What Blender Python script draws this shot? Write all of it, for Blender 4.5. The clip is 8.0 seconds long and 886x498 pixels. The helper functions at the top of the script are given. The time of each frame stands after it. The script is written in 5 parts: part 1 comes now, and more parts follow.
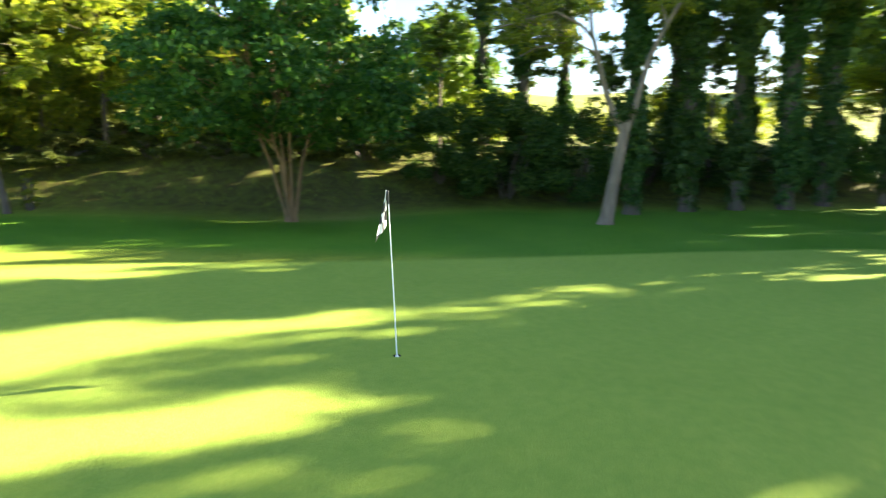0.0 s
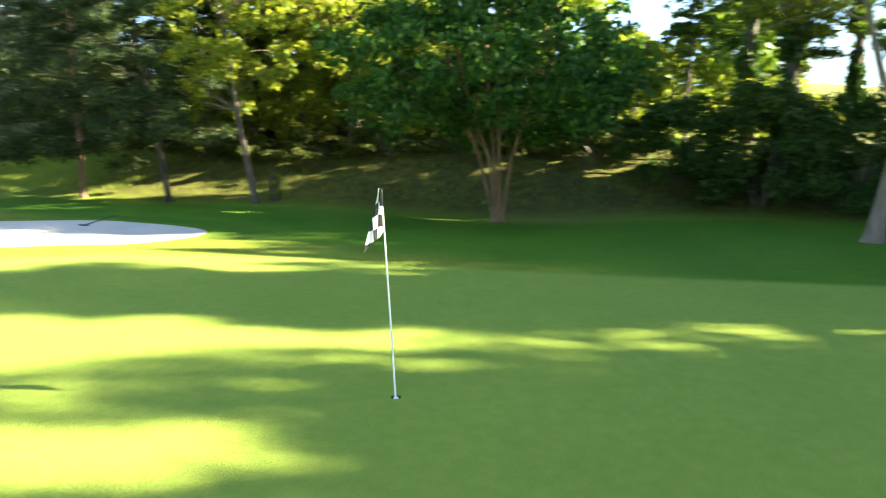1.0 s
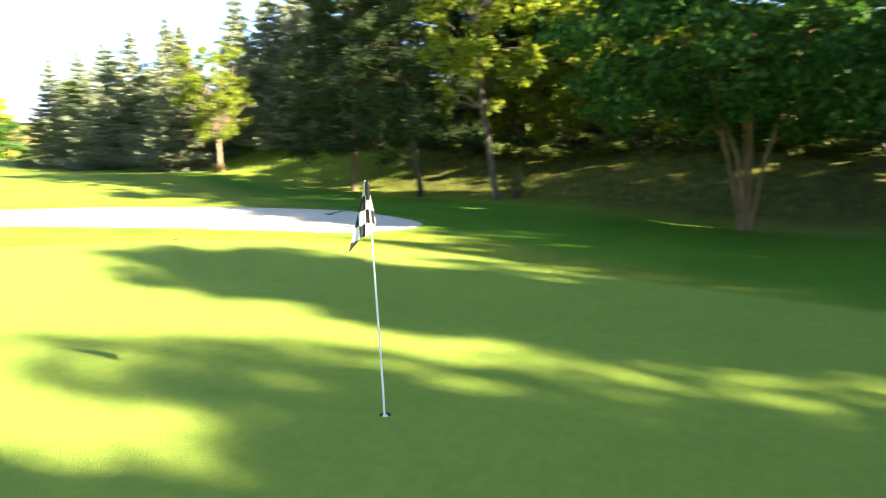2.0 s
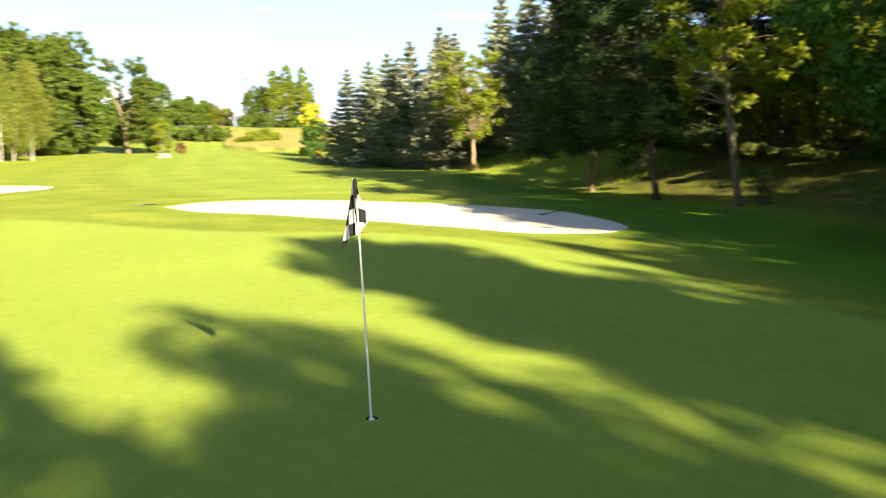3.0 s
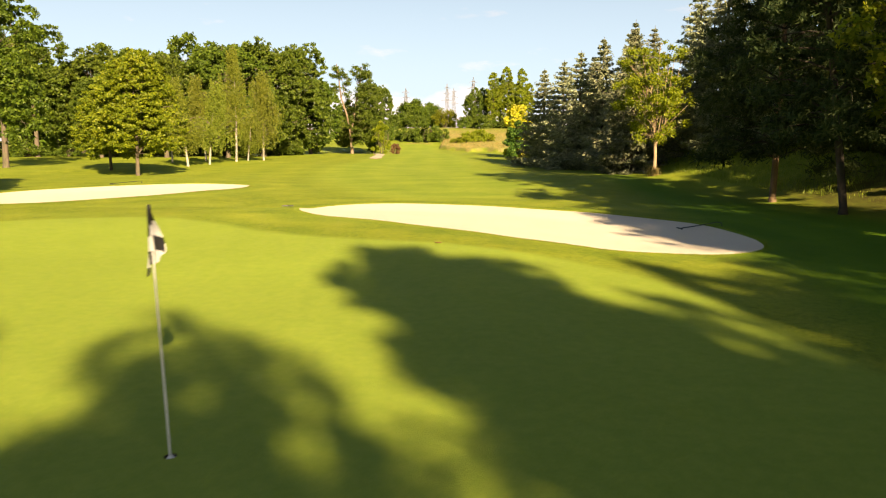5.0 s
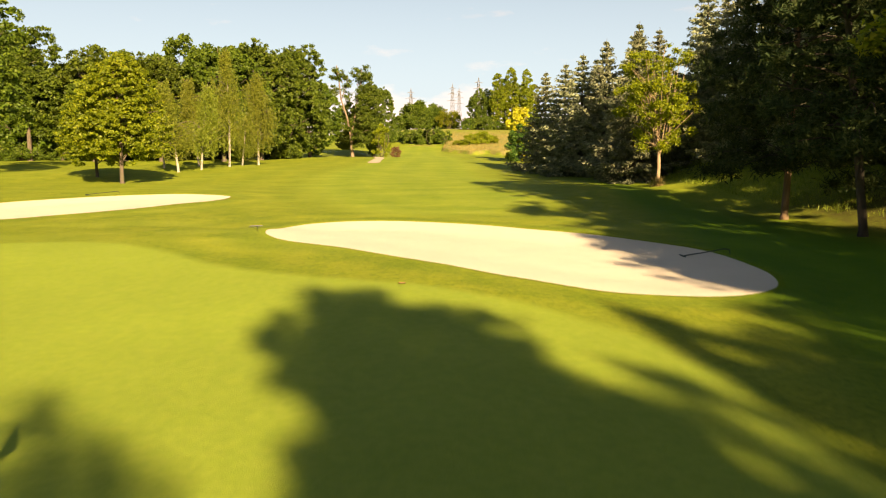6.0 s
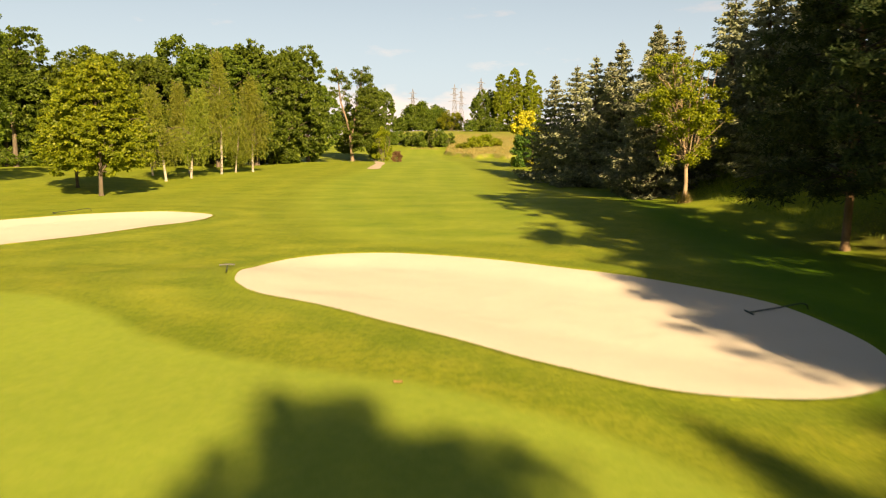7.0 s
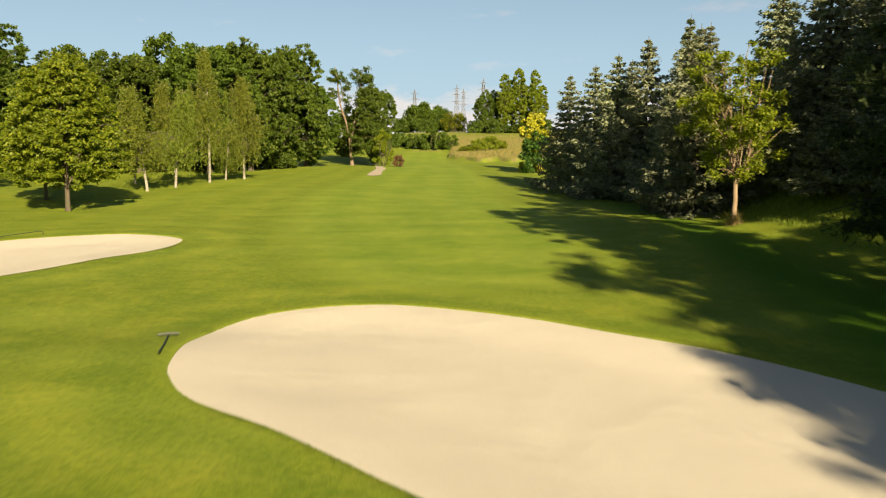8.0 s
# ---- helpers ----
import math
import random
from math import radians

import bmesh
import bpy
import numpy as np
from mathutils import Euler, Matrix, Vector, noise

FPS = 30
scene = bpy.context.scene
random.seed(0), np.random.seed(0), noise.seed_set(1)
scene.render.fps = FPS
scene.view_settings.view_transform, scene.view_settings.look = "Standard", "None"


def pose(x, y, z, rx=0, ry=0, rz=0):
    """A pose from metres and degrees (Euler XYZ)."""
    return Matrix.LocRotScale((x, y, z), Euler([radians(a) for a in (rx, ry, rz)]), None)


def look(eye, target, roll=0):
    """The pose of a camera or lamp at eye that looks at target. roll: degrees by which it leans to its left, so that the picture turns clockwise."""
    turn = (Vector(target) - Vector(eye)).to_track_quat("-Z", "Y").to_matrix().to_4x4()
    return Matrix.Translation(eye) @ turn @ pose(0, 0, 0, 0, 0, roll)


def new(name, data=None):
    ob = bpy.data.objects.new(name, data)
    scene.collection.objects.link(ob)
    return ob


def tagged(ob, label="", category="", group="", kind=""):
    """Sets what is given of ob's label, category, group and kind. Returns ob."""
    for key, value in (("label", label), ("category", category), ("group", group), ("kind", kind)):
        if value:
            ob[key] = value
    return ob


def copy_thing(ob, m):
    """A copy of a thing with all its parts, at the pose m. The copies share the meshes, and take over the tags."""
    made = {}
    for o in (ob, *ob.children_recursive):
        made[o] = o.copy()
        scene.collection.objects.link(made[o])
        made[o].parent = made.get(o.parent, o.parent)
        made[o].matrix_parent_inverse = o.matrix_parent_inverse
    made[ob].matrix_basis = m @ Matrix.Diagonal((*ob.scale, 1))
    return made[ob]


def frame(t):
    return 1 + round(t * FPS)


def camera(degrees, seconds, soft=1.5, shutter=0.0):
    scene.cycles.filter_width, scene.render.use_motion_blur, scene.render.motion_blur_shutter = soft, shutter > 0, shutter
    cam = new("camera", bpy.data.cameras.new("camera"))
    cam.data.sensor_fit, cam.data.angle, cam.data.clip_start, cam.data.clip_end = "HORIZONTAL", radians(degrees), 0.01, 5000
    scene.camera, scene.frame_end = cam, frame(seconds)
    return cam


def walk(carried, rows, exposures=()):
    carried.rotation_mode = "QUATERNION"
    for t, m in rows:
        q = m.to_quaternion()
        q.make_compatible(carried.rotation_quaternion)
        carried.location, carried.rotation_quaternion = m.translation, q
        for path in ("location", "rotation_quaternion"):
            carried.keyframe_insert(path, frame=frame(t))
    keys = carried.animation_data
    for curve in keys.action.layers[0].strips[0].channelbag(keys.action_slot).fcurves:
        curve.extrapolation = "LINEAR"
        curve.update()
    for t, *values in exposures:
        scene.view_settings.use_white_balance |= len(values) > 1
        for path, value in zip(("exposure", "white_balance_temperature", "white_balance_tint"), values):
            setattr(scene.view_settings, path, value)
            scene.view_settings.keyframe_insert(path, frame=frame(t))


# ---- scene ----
# Camera: one lens, held level at a fixed tilt while it swings round the flag and flies over the bunker.
TILT = -8.456
cam = camera(63.75, 8.0, soft=1.1, shutter=0.55)
ROWS = [
    (0.0, -8.784, -1.537, 2.715, -83.88),
    (0.5, -7.310, -2.808, 2.630, -72.45),
    (1.0, -5.866, -3.846, 2.576, -60.69),
    (1.5, -4.531, -4.674, 2.529, -48.98),
    (2.0, -3.270, -5.323, 2.460, -36.42),
    (3.3, -0.190, -6.118, 2.436, -8.50),
    (3.5, 0.206, -6.095, 2.432, -5.54),
    (4.0, 1.209, -5.987, 2.473, -0.01),
    (4.2, 1.575, -5.945, 2.490, 1.70),
    (5.5, 3.195, -4.696, 2.843, 4.36),
    (6.0, 3.413, -3.135, 3.157, 4.62),
    (6.5, 3.252, -1.274, 3.509, 4.70),
    (7.0, 2.927, 1.066, 3.833, 4.77),
    (7.5, 2.530, 3.796, 4.141, 4.83),
    (8.0, 2.098, 6.734, 4.403, 4.90),
]
EXPOSURES = [(0.0, 3.56, 5800, 11), (1.4, 3.52, 5800, 12), (2.0, 3.22, 5850, 11), (3.5, 2.02, 6750, 14), (5.5, 1.68, 8250, 18), (6.5, 1.54, 8700, 19), (7.2, 1.39, 8300, 18), (8.0, 1.12, 6900, 8)]
walk(cam, [(t, pose(x, y, z, 90 + TILT, 0, yaw)) for t, x, y, z, yaw in ROWS], EXPOSURES)

# World and sun: low evening sun, 25 degrees high, from behind the fairway.
SUN_WAY = Vector((-0.3845, 0.8192, -0.4256))
world = bpy.data.worlds.new("sky")
scene.world = world
world.use_nodes = True
wn = world.node_tree.nodes
sky = wn.new("ShaderNodeTexSky")
sky.sky_type, sky.sun_disc = "NISHITA", False
sky.sun_elevation = radians(25.2)
sky.sun_rotation = math.atan2(-SUN_WAY.x, -SUN_WAY.y)
sky.air_density, sky.dust_density, sky.ozone_density = 1.0, 1.1, 1.5
wn["Background"].inputs[1].default_value = 0.035
world.node_tree.links.new(sky.outputs[0], wn["Background"].inputs[0])
lamp = bpy.data.lights.new("sun", "SUN")
lamp.energy, lamp.angle, lamp.color = 5.0, radians(0.8), (1.0, 0.81, 0.535)
sun = new("sun", lamp)
sun.matrix_world = look((40, -85, 44), Vector((40, -85, 44)) + SUN_WAY)


# ---- materials ----
def material(name):
    m = bpy.data.materials.new(name)
    m.use_nodes = True
    nt = m.node_tree
    return m, nt, nt.nodes, nt.links, nt.nodes["Principled BSDF"]


def node(nodes, kind, **values):
    n = nodes.new(kind)
    for key, value in values.items():
        n.inputs[key].default_value = value
    return n


def ramp(nodes, links, fac, stops):
    r = nodes.new("ShaderNodeValToRGB")
    while len(r.color_ramp.elements) < len(stops):
        r.color_ramp.elements.new(0.5)
    for e, (at, col) in zip(r.color_ramp.elements, stops):
        e.position, e.color = at, (*col, 1)
    links.new(fac, r.inputs[0])
    return r.outputs[0]


def mix(nodes, links, fac, a, b, blend="MIX"):
    n = nodes.new("ShaderNodeMix")
    n.data_type, n.blend_type = "RGBA", blend
    for sock, val in ((n.inputs[0], fac), (n.inputs[6], a), (n.inputs[7], b)):
        if isinstance(val, bpy.types.NodeSocket):
            links.new(val, sock)
        elif isinstance(val, float):
            sock.default_value = val
        else:
            sock.default_value = (*val, 1)
    return n.outputs[2]


def math_node(nodes, links, op, a, b=0.0, c=0.0, clamp=False):
    n = nodes.new("ShaderNodeMath")
    n.operation, n.use_clamp = op, clamp
    for sock, val in zip(n.inputs, (a, b, c)):
        if isinstance(val, bpy.types.NodeSocket):
            links.new(val, sock)
        else:
            sock.default_value = val
    return n.outputs[0]


def noise_at(nodes, links, scale, detail=3.0, rough=0.55, stretch=None, obj=False):
    tc = nodes.new("ShaderNodeTexCoord")
    vec = tc.outputs["Object"] if obj else nodes.new("ShaderNodeNewGeometry").outputs["Position"]
    if stretch:
        mp = nodes.new("ShaderNodeMapping")
        mp.inputs["Scale"].default_value = stretch[:3]
        mp.inputs["Rotation"].default_value = (0, 0, stretch[3])
        links.new(vec, mp.inputs[0])
        vec = mp.outputs[0]
    n = node(nodes, "ShaderNodeTexNoise", Scale=scale, Detail=detail, Roughness=rough)
    links.new(vec, n.inputs["Vector"])
    return n.outputs["Fac"]


def leaf_material(name, dark, mid, light, trans=0.45, gloss=0.35, through_tint=(1.15, 1.2, 0.5)):
    """Leaves: matt and slightly waxy on top, letting light through, each leaf of its own tone."""
    m, nt, n, l, bsdf = material(name)
    geo = n.new("ShaderNodeNewGeometry")
    col = ramp(n, l, geo.outputs["Random Per Island"], [(0.0, dark), (0.55, mid), (1.0, light)])
    patch = noise_at(n, l, 0.55, 2.0)
    col = mix(n, l, math_node(n, l, "MULTIPLY", patch, 0.5), col, mix(n, l, 1.0, col, (1.25, 1.12, 0.7), "MULTIPLY"))
    info = n.new("ShaderNodeObjectInfo")
    hue = n.new("ShaderNodeHueSaturation")
    l.new(math_node(n, l, "MULTIPLY_ADD", info.outputs["Random"], 0.022, 0.492), hue.inputs["Hue"])
    l.new(math_node(n, l, "MULTIPLY_ADD", info.outputs["Random"], 0.3, 0.85), hue.inputs["Value"])
    l.new(col, hue.inputs["Color"])
    col = hue.outputs[0]
    l.new(col, bsdf.inputs["Base Color"])
    bsdf.inputs["Roughness"].default_value = 0.55
    bsdf.inputs["Specular IOR Level"].default_value = gloss
    tr = n.new("ShaderNodeBsdfTranslucent")
    l.new(mix(n, l, 1.0, col, through_tint, "MULTIPLY"), tr.inputs[0])
    ms = n.new("ShaderNodeMixShader")
    ms.inputs[0].default_value = trans
    l.new(bsdf.outputs[0], ms.inputs[1])
    l.new(tr.outputs[0], ms.inputs[2])
    l.new(ms.outputs[0], n["Material Output"].inputs[0])
    return m


def bark_material(name, dark, light, scale=6.0, marks=None):
    m, nt, n, l, bsdf = material(name)
    f = noise_at(n, l, scale, 6.0, 0.65, (1, 1, 0.22, 0))
    col = ramp(n, l, f, [(0.3, dark), (0.7, light)])
    if marks:
        g = noise_at(n, l, 5.0, 3.0, 0.6, (0.7, 0.7, 5.0, 0))
        col = mix(n, l, ramp(n, l, g, [(0.56, (0, 0, 0)), (0.64, (1, 1, 1))]), col, marks)
    moss = noise_at(n, l, 1.3, 3.0)
    col = mix(n, l, ramp(n, l, moss, [(0.5, (0, 0, 0)), (0.75, (0.5, 0.5, 0.5))]), col, (0.07, 0.09, 0.03))
    l.new(col, bsdf.inputs["Base Color"])
    bsdf.inputs["Roughness"].default_value = 0.9
    b = node(n, "ShaderNodeBump", Strength=0.7, Distance=0.04)
    l.new(f, b.inputs["Height"])
    l.new(b.outputs[0], bsdf.inputs["Normal"])
    return m


def plain_material(name, col, rough=0.6, metal=0.0, vary=0.15, scale=12.0, bump=0.0):
    m, nt, n, l, bsdf = material(name)
    f = noise_at(n, l, scale, 4.0)
    a = tuple(c * (1 - vary) for c in col)
    b = tuple(min(1.0, c * (1 + vary)) for c in col)
    l.new(ramp(n, l, f, [(0.3, a), (0.7, b)]), bsdf.inputs["Base Color"])
    bsdf.inputs["Roughness"].default_value, bsdf.inputs["Metallic"].default_value = rough, metal
    if bump:
        bp = node(n, "ShaderNodeBump", Strength=0.5, Distance=bump)
        l.new(f, bp.inputs["Height"])
        l.new(bp.outputs[0], bsdf.inputs["Normal"])
    return m


def ground_material():
    """Turf: close-mown green, collar, fairway and rough, told apart by how far a place lies from each outline."""
    m, nt, n, l, bsdf = material("turf")

    def attr(name):
        a = n.new("ShaderNodeAttribute")
        a.attribute_name = name
        return a.outputs["Fac"]

    fine = noise_at(n, l, 38.0, 5.0, 0.75)
    blade = noise_at(n, l, 14.0, 5.0, 0.7)
    broad = noise_at(n, l, 0.45, 4.0, 0.6)
    patch = noise_at(n, l, 1.9, 4.0, 0.6)
    wobble = math_node(n, l, "MULTIPLY_ADD", patch, 0.5, -0.25)
    putting = ramp(n, l, broad, [(0.3, GREEN_A), (0.7, GREEN_B)])
    putting = mix(n, l, ramp(n, l, patch, [(0.35, (0, 0, 0)), (0.75, (0.45, 0.45, 0.45))]), putting, GREEN_C)
    mown = ramp(n, l, broad, [(0.3, FAIR_A), (0.72, FAIR_B)])
    streak = noise_at(n, l, 0.35, 3.0, 0.5, (0.45, 1.15, 1.0, 0.3))
    mown = mix(n, l, ramp(n, l, streak, [(0.4, (0, 0, 0)), (0.62, (0.9, 0.9, 0.9))]), mown, FAIR_C)
    mown = mix(n, l, ramp(n, l, noise_at(n, l, 1.3, 6.0, 0.7), [(0.42, (0.75, 0.75, 0.75)), (0.6, (0, 0, 0))]), mown, mix(n, l, 1.0, mown, (0.80, 0.86, 0.78), "MULTIPLY"))
    rough = ramp(n, l, math_node(n, l, "MULTIPLY_ADD", blade, 0.6, math_node(n, l, "MULTIPLY", patch, 0.4)),
                 [(0.3, ROUGH_A), (0.7, ROUGH_B)])
    rough = mix(n, l, ramp(n, l, noise_at(n, l, 0.9, 6.0, 0.7), [(0.45, (0, 0, 0)), (0.68, (0.8, 0.8, 0.8))]), rough, ROUGH_C)
    rough = mix(n, l, ramp(n, l, streak, [(0.45, (0, 0, 0)), (0.65, (0.5, 0.5, 0.5))]), rough, FAIR_C)
    tuft = ramp(n, l, noise_at(n, l, 7.0, 6.0, 0.75), [(0.40, (0.80, 0.85, 0.74)), (0.52, (1, 1, 1)), (0.66, (1.18, 1.12, 1.08))])
    rough = mix(n, l, 1.0, rough, tuft, "MULTIPLY")
    # deeper green rough with the trees' shade painted into its colour
    lush_shade = ramp(n, l, math_node(n, l, "MULTIPLY_ADD", blade, 0.6, math_node(n, l, "MULTIPLY", patch, 0.4)), [(0.3, LUSH_SHADE_A), (0.7, LUSH_SHADE_B)])
    rough = mix(n, l, attr("lush_shade"), rough, lush_shade)
    litter = ramp(n, l, blade, [(0.3, (0.030, 0.022, 0.011)), (0.7, (0.085, 0.058, 0.028))])
    dry = ramp(n, l, blade, [(0.3, (0.22, 0.20, 0.07)), (0.7, (0.36, 0.31, 0.13))])

    def inside(name, soft, wob=1.0):
        s = math_node(n, l, "MULTIPLY_ADD", wobble, wob, attr(name))
        return math_node(n, l, "MULTIPLY_ADD", s, -1.0 / soft, 0.5, clamp=True)

    col = mix(n, l, inside("fairway_sd", 2.5, 4.0), rough, mown)
    # rings left by the mower round the bunkers and along the fairway's edge
    drift = math_node(n, l, "MULTIPLY", broad, 5.0)
    ring = math_node(n, l, "SINE", math_node(n, l, "MULTIPLY_ADD", attr("sand_sd"), 2.6, drift))
    along = math_node(n, l, "SINE", math_node(n, l, "MULTIPLY_ADD", attr("fairway_sd"), 1.5, drift))
    near = math_node(n, l, "MULTIPLY_ADD", attr("sand_sd"), -0.16, 1.0, clamp=True)
    stripe = math_node(n, l, "MULTIPLY_ADD", math_node(n, l, "MULTIPLY", ring, near), 0.5, math_node(n, l, "MULTIPLY", along, 0.19))
    col = mix(n, l, math_node(n, l, "MULTIPLY_ADD", stripe, 0.85, 0.42, clamp=True), mix(n, l, 1.0, col, (0.78, 0.86, 0.80), "MULTIPLY"), mix(n, l, 1.0, col, (1.16, 1.10, 1.12), "MULTIPLY"))
    mott = noise_at(n, l, 5.5, 5.0, 0.65)
    putting = mix(n, l, ramp(n, l, mott, [(0.35, (0.7, 0.7, 0.7)), (0.62, (0, 0, 0))]), putting, mix(n, l, 1.0, putting, (0.80, 0.88, 0.78), "MULTIPLY"))
    col = mix(n, l, inside("green_sd", 0.5, 0.6), col, putting)
    lit = math_node(n, l, "MULTIPLY", attr("litter"), ramp(n, l, patch, [(0.3, (0.55, 0.55, 0.55)), (0.6, (1, 1, 1))]))
    col = mix(n, l, lit, col, litter)
    col = mix(n, l, math_node(n, l, "MULTIPLY", attr("dry"), ramp(n, l, broad, [(0.4, (0.35, 0.35, 0.35)), (0.6, (1, 1, 1))])), col, dry)
    soil = math_node(n, l, "MULTIPLY_ADD", attr("sand_sd"), -25.0, -0.2, clamp=True)
    col = mix(n, l, soil, col, (0.10, 0.075, 0.045))
    grain = mix(n, l, inside("green_sd", 0.35), (0.52, 0.58, 0.45), (0.80, 0.82, 0.76))
    col = mix(n, l, ramp(n, l, fine, [(0.3, (0, 0, 0)), (0.7, (1, 1, 1))]), mix(n, l, 1.0, col, grain, "MULTIPLY"), col)
    l.new(col, bsdf.inputs["Base Color"])
    bsdf.inputs["Roughness"].default_value = 0.85
    bsdf.inputs["Specular IOR Level"].default_value = 0.15
    h = math_node(n, l, "MULTIPLY_ADD", blade, 0.5, fine)
    b = node(n, "ShaderNodeBump", Strength=0.7, Distance=0.025)
    l.new(h, b.inputs["Height"])
    l.new(b.outputs[0], bsdf.inputs["Normal"])
    return m


def sand_material():
    m, nt, n, l, bsdf = material("sand")
    fine = noise_at(n, l, 70.0, 5.0, 0.7)
    broad = noise_at(n, l, 0.8, 3.0)
    rake = noise_at(n, l, 7.0, 5.0, 0.65, (0.8, 1.5, 1, 0.5))
    col = ramp(n, l, broad, [(0.3, (0.618, 0.584, 0.494)), (0.7, (0.644, 0.610, 0.518))])
    col = mix(n, l, ramp(n, l, fine, [(0.3, (0.35, 0.35, 0.35)), (0.6, (0, 0, 0))]), col, (0.46, 0.38, 0.27))
    l.new(col, bsdf.inputs["Base Color"])
    bsdf.inputs["Roughness"].default_value = 0.95
    bsdf.inputs["Specular IOR Level"].default_value = 0.1
    trod = ramp(n, l, noise_at(n, l, 0.7, 3.0), [(0.48, (0.06, 0.06, 0.06)), (0.66, (1, 1, 1))])
    h = math_node(n, l, "MULTIPLY_ADD", math_node(n, l, "MULTIPLY", rake, trod), 1.6, math_node(n, l, "MULTIPLY", fine, 0.7))
    b = node(n, "ShaderNodeBump", Strength=0.65, Distance=0.03)
    l.new(h, b.inputs["Height"])
    l.new(b.outputs[0], bsdf.inputs["Normal"])
    return m


GREEN_A, GREEN_B, GREEN_C = (0.244, 0.335, 0.043), (0.276, 0.369, 0.049), (0.298, 0.369, 0.056)
FAIR_A, FAIR_B, FAIR_C = (0.227, 0.314, 0.032), (0.272, 0.359, 0.037), (0.321, 0.386, 0.052)
ROUGH_A, ROUGH_B, ROUGH_C = (0.173, 0.241, 0.021), (0.268, 0.324, 0.030), (0.328, 0.357, 0.044)
LUSH_SHADE_A, LUSH_SHADE_B = (0.066, 0.192, 0.006), (0.120, 0.262, 0.010)
TURF, SAND = ground_material(), sand_material()
LEAF_MAPLE = leaf_material("maple_leaf", (0.026, 0.066, 0.014), (0.049, 0.116, 0.024), (0.098, 0.17, 0.033), 0.42, 0.15)
LEAF_WOOD = leaf_material("wood_leaf", (0.042, 0.076, 0.009), (0.076, 0.126, 0.013), (0.13, 0.182, 0.02), 0.36)
LEAF_LIGHT = leaf_material("light_leaf", (0.116, 0.176, 0.015), (0.189, 0.243, 0.020), (0.290, 0.311, 0.033), 0.6)
LEAF_YOUNG = leaf_material("young_leaf", (0.098, 0.151, 0.009), (0.176, 0.231, 0.013), (0.271, 0.307, 0.022), 0.40)
LEAF_LINDEN = leaf_material("linden_leaf", (0.082, 0.130, 0.009), (0.150, 0.202, 0.013), (0.245, 0.285, 0.022), 0.36)
LEAF_BIRCH = leaf_material("birch_leaf", (0.104, 0.146, 0.018), (0.15, 0.192, 0.024), (0.212, 0.245, 0.036), 0.4)
LEAF_IVY = leaf_material("ivy_leaf", (0.022, 0.055, 0.01), (0.04, 0.088, 0.016), (0.092, 0.145, 0.034), 0.2, 0.25)
LEAF_BUSH = leaf_material("bush_leaf", (0.025, 0.064, 0.012), (0.048, 0.106, 0.019), (0.105, 0.165, 0.03), 0.28, 0.2)
LEAF_YELLOW = leaf_material("yellow_leaf", (0.24, 0.25, 0.02), (0.38, 0.38, 0.03), (0.54, 0.53, 0.06), 0.3, 0.35, (1, 1, 0.5))
LEAF_BROWN = leaf_material("brown_leaf", (0.10, 0.055, 0.03), (0.15, 0.085, 0.045), (0.20, 0.13, 0.06), 0.2)
NEEDLE_BLUE = leaf_material("blue_needle", (0.102, 0.128, 0.085), (0.175, 0.209, 0.138), (0.28, 0.315, 0.213), 0.16, 0.2, (1.0, 1.05, 0.7))
NEEDLE_DARK = leaf_material("dark_needle", (0.026, 0.047, 0.021), (0.046, 0.074, 0.033), (0.084, 0.110, 0.050), 0.42, 0.08, (1.1, 1.05, 0.6))
LEAF_UNDER = leaf_material("undergrowth_leaf", (0.046, 0.062, 0.016), (0.076, 0.098, 0.024), (0.12, 0.14, 0.036), 0.3, 0.1)
GRASS_DRY = leaf_material("dry_blade", (0.20, 0.17, 0.06), (0.32, 0.27, 0.10), (0.42, 0.36, 0.16), 0.3)
GRASS_LONG = leaf_material("long_blade", (0.11, 0.165, 0.018), (0.17, 0.235, 0.026), (0.25, 0.29, 0.045), 0.4)
BARK = bark_material("bark", (0.05, 0.04, 0.029), (0.14, 0.113, 0.083))
BARK_DARK = bark_material("dark_bark", (0.018, 0.016, 0.012), (0.055, 0.045, 0.032))
BARK_GREY = bark_material("grey_bark", (0.135, 0.1, 0.068), (0.27, 0.205, 0.14))
BARK_WARM = bark_material("warm_bark", (0.085, 0.055, 0.032), (0.26, 0.165, 0.095))
BARK_MAPLE = bark_material("maple_bark", (0.11, 0.066, 0.028), (0.28, 0.178, 0.078))
BARK_PALE = bark_material("pale_bark", (0.185, 0.135, 0.088), (0.36, 0.27, 0.175))
BARK_BIRCH = bark_material("birch_bark", (0.27, 0.25, 0.21), (0.42, 0.39, 0.33), 6.0, (0.06, 0.05, 0.045))
WHITE_PAINT = plain_material("white_paint", (0.80, 0.80, 0.78), 0.4, 0, 0.04)
BLACK_PAINT = plain_material("black_paint", (0.015, 0.015, 0.016), 0.45, 0, 0.2)
CLOTH_WHITE = plain_material("white_cloth", (0.74, 0.74, 0.73), 0.85, 0, 0.05, 40)
CLOTH_BLACK = plain_material("black_cloth", (0.014, 0.014, 0.016), 0.85, 0, 0.2, 40)
CUP_DARK = plain_material("cup_soil", (0.03, 0.022, 0.014), 0.9, 0, 0.3, 60)
RAKE_GREEN = plain_material("rake_paint", (0.02, 0.035, 0.025), 0.5, 0, 0.3)
RAKE_GREY = plain_material("rake_grey", (0.075, 0.082, 0.072), 0.5, 0, 0.2)
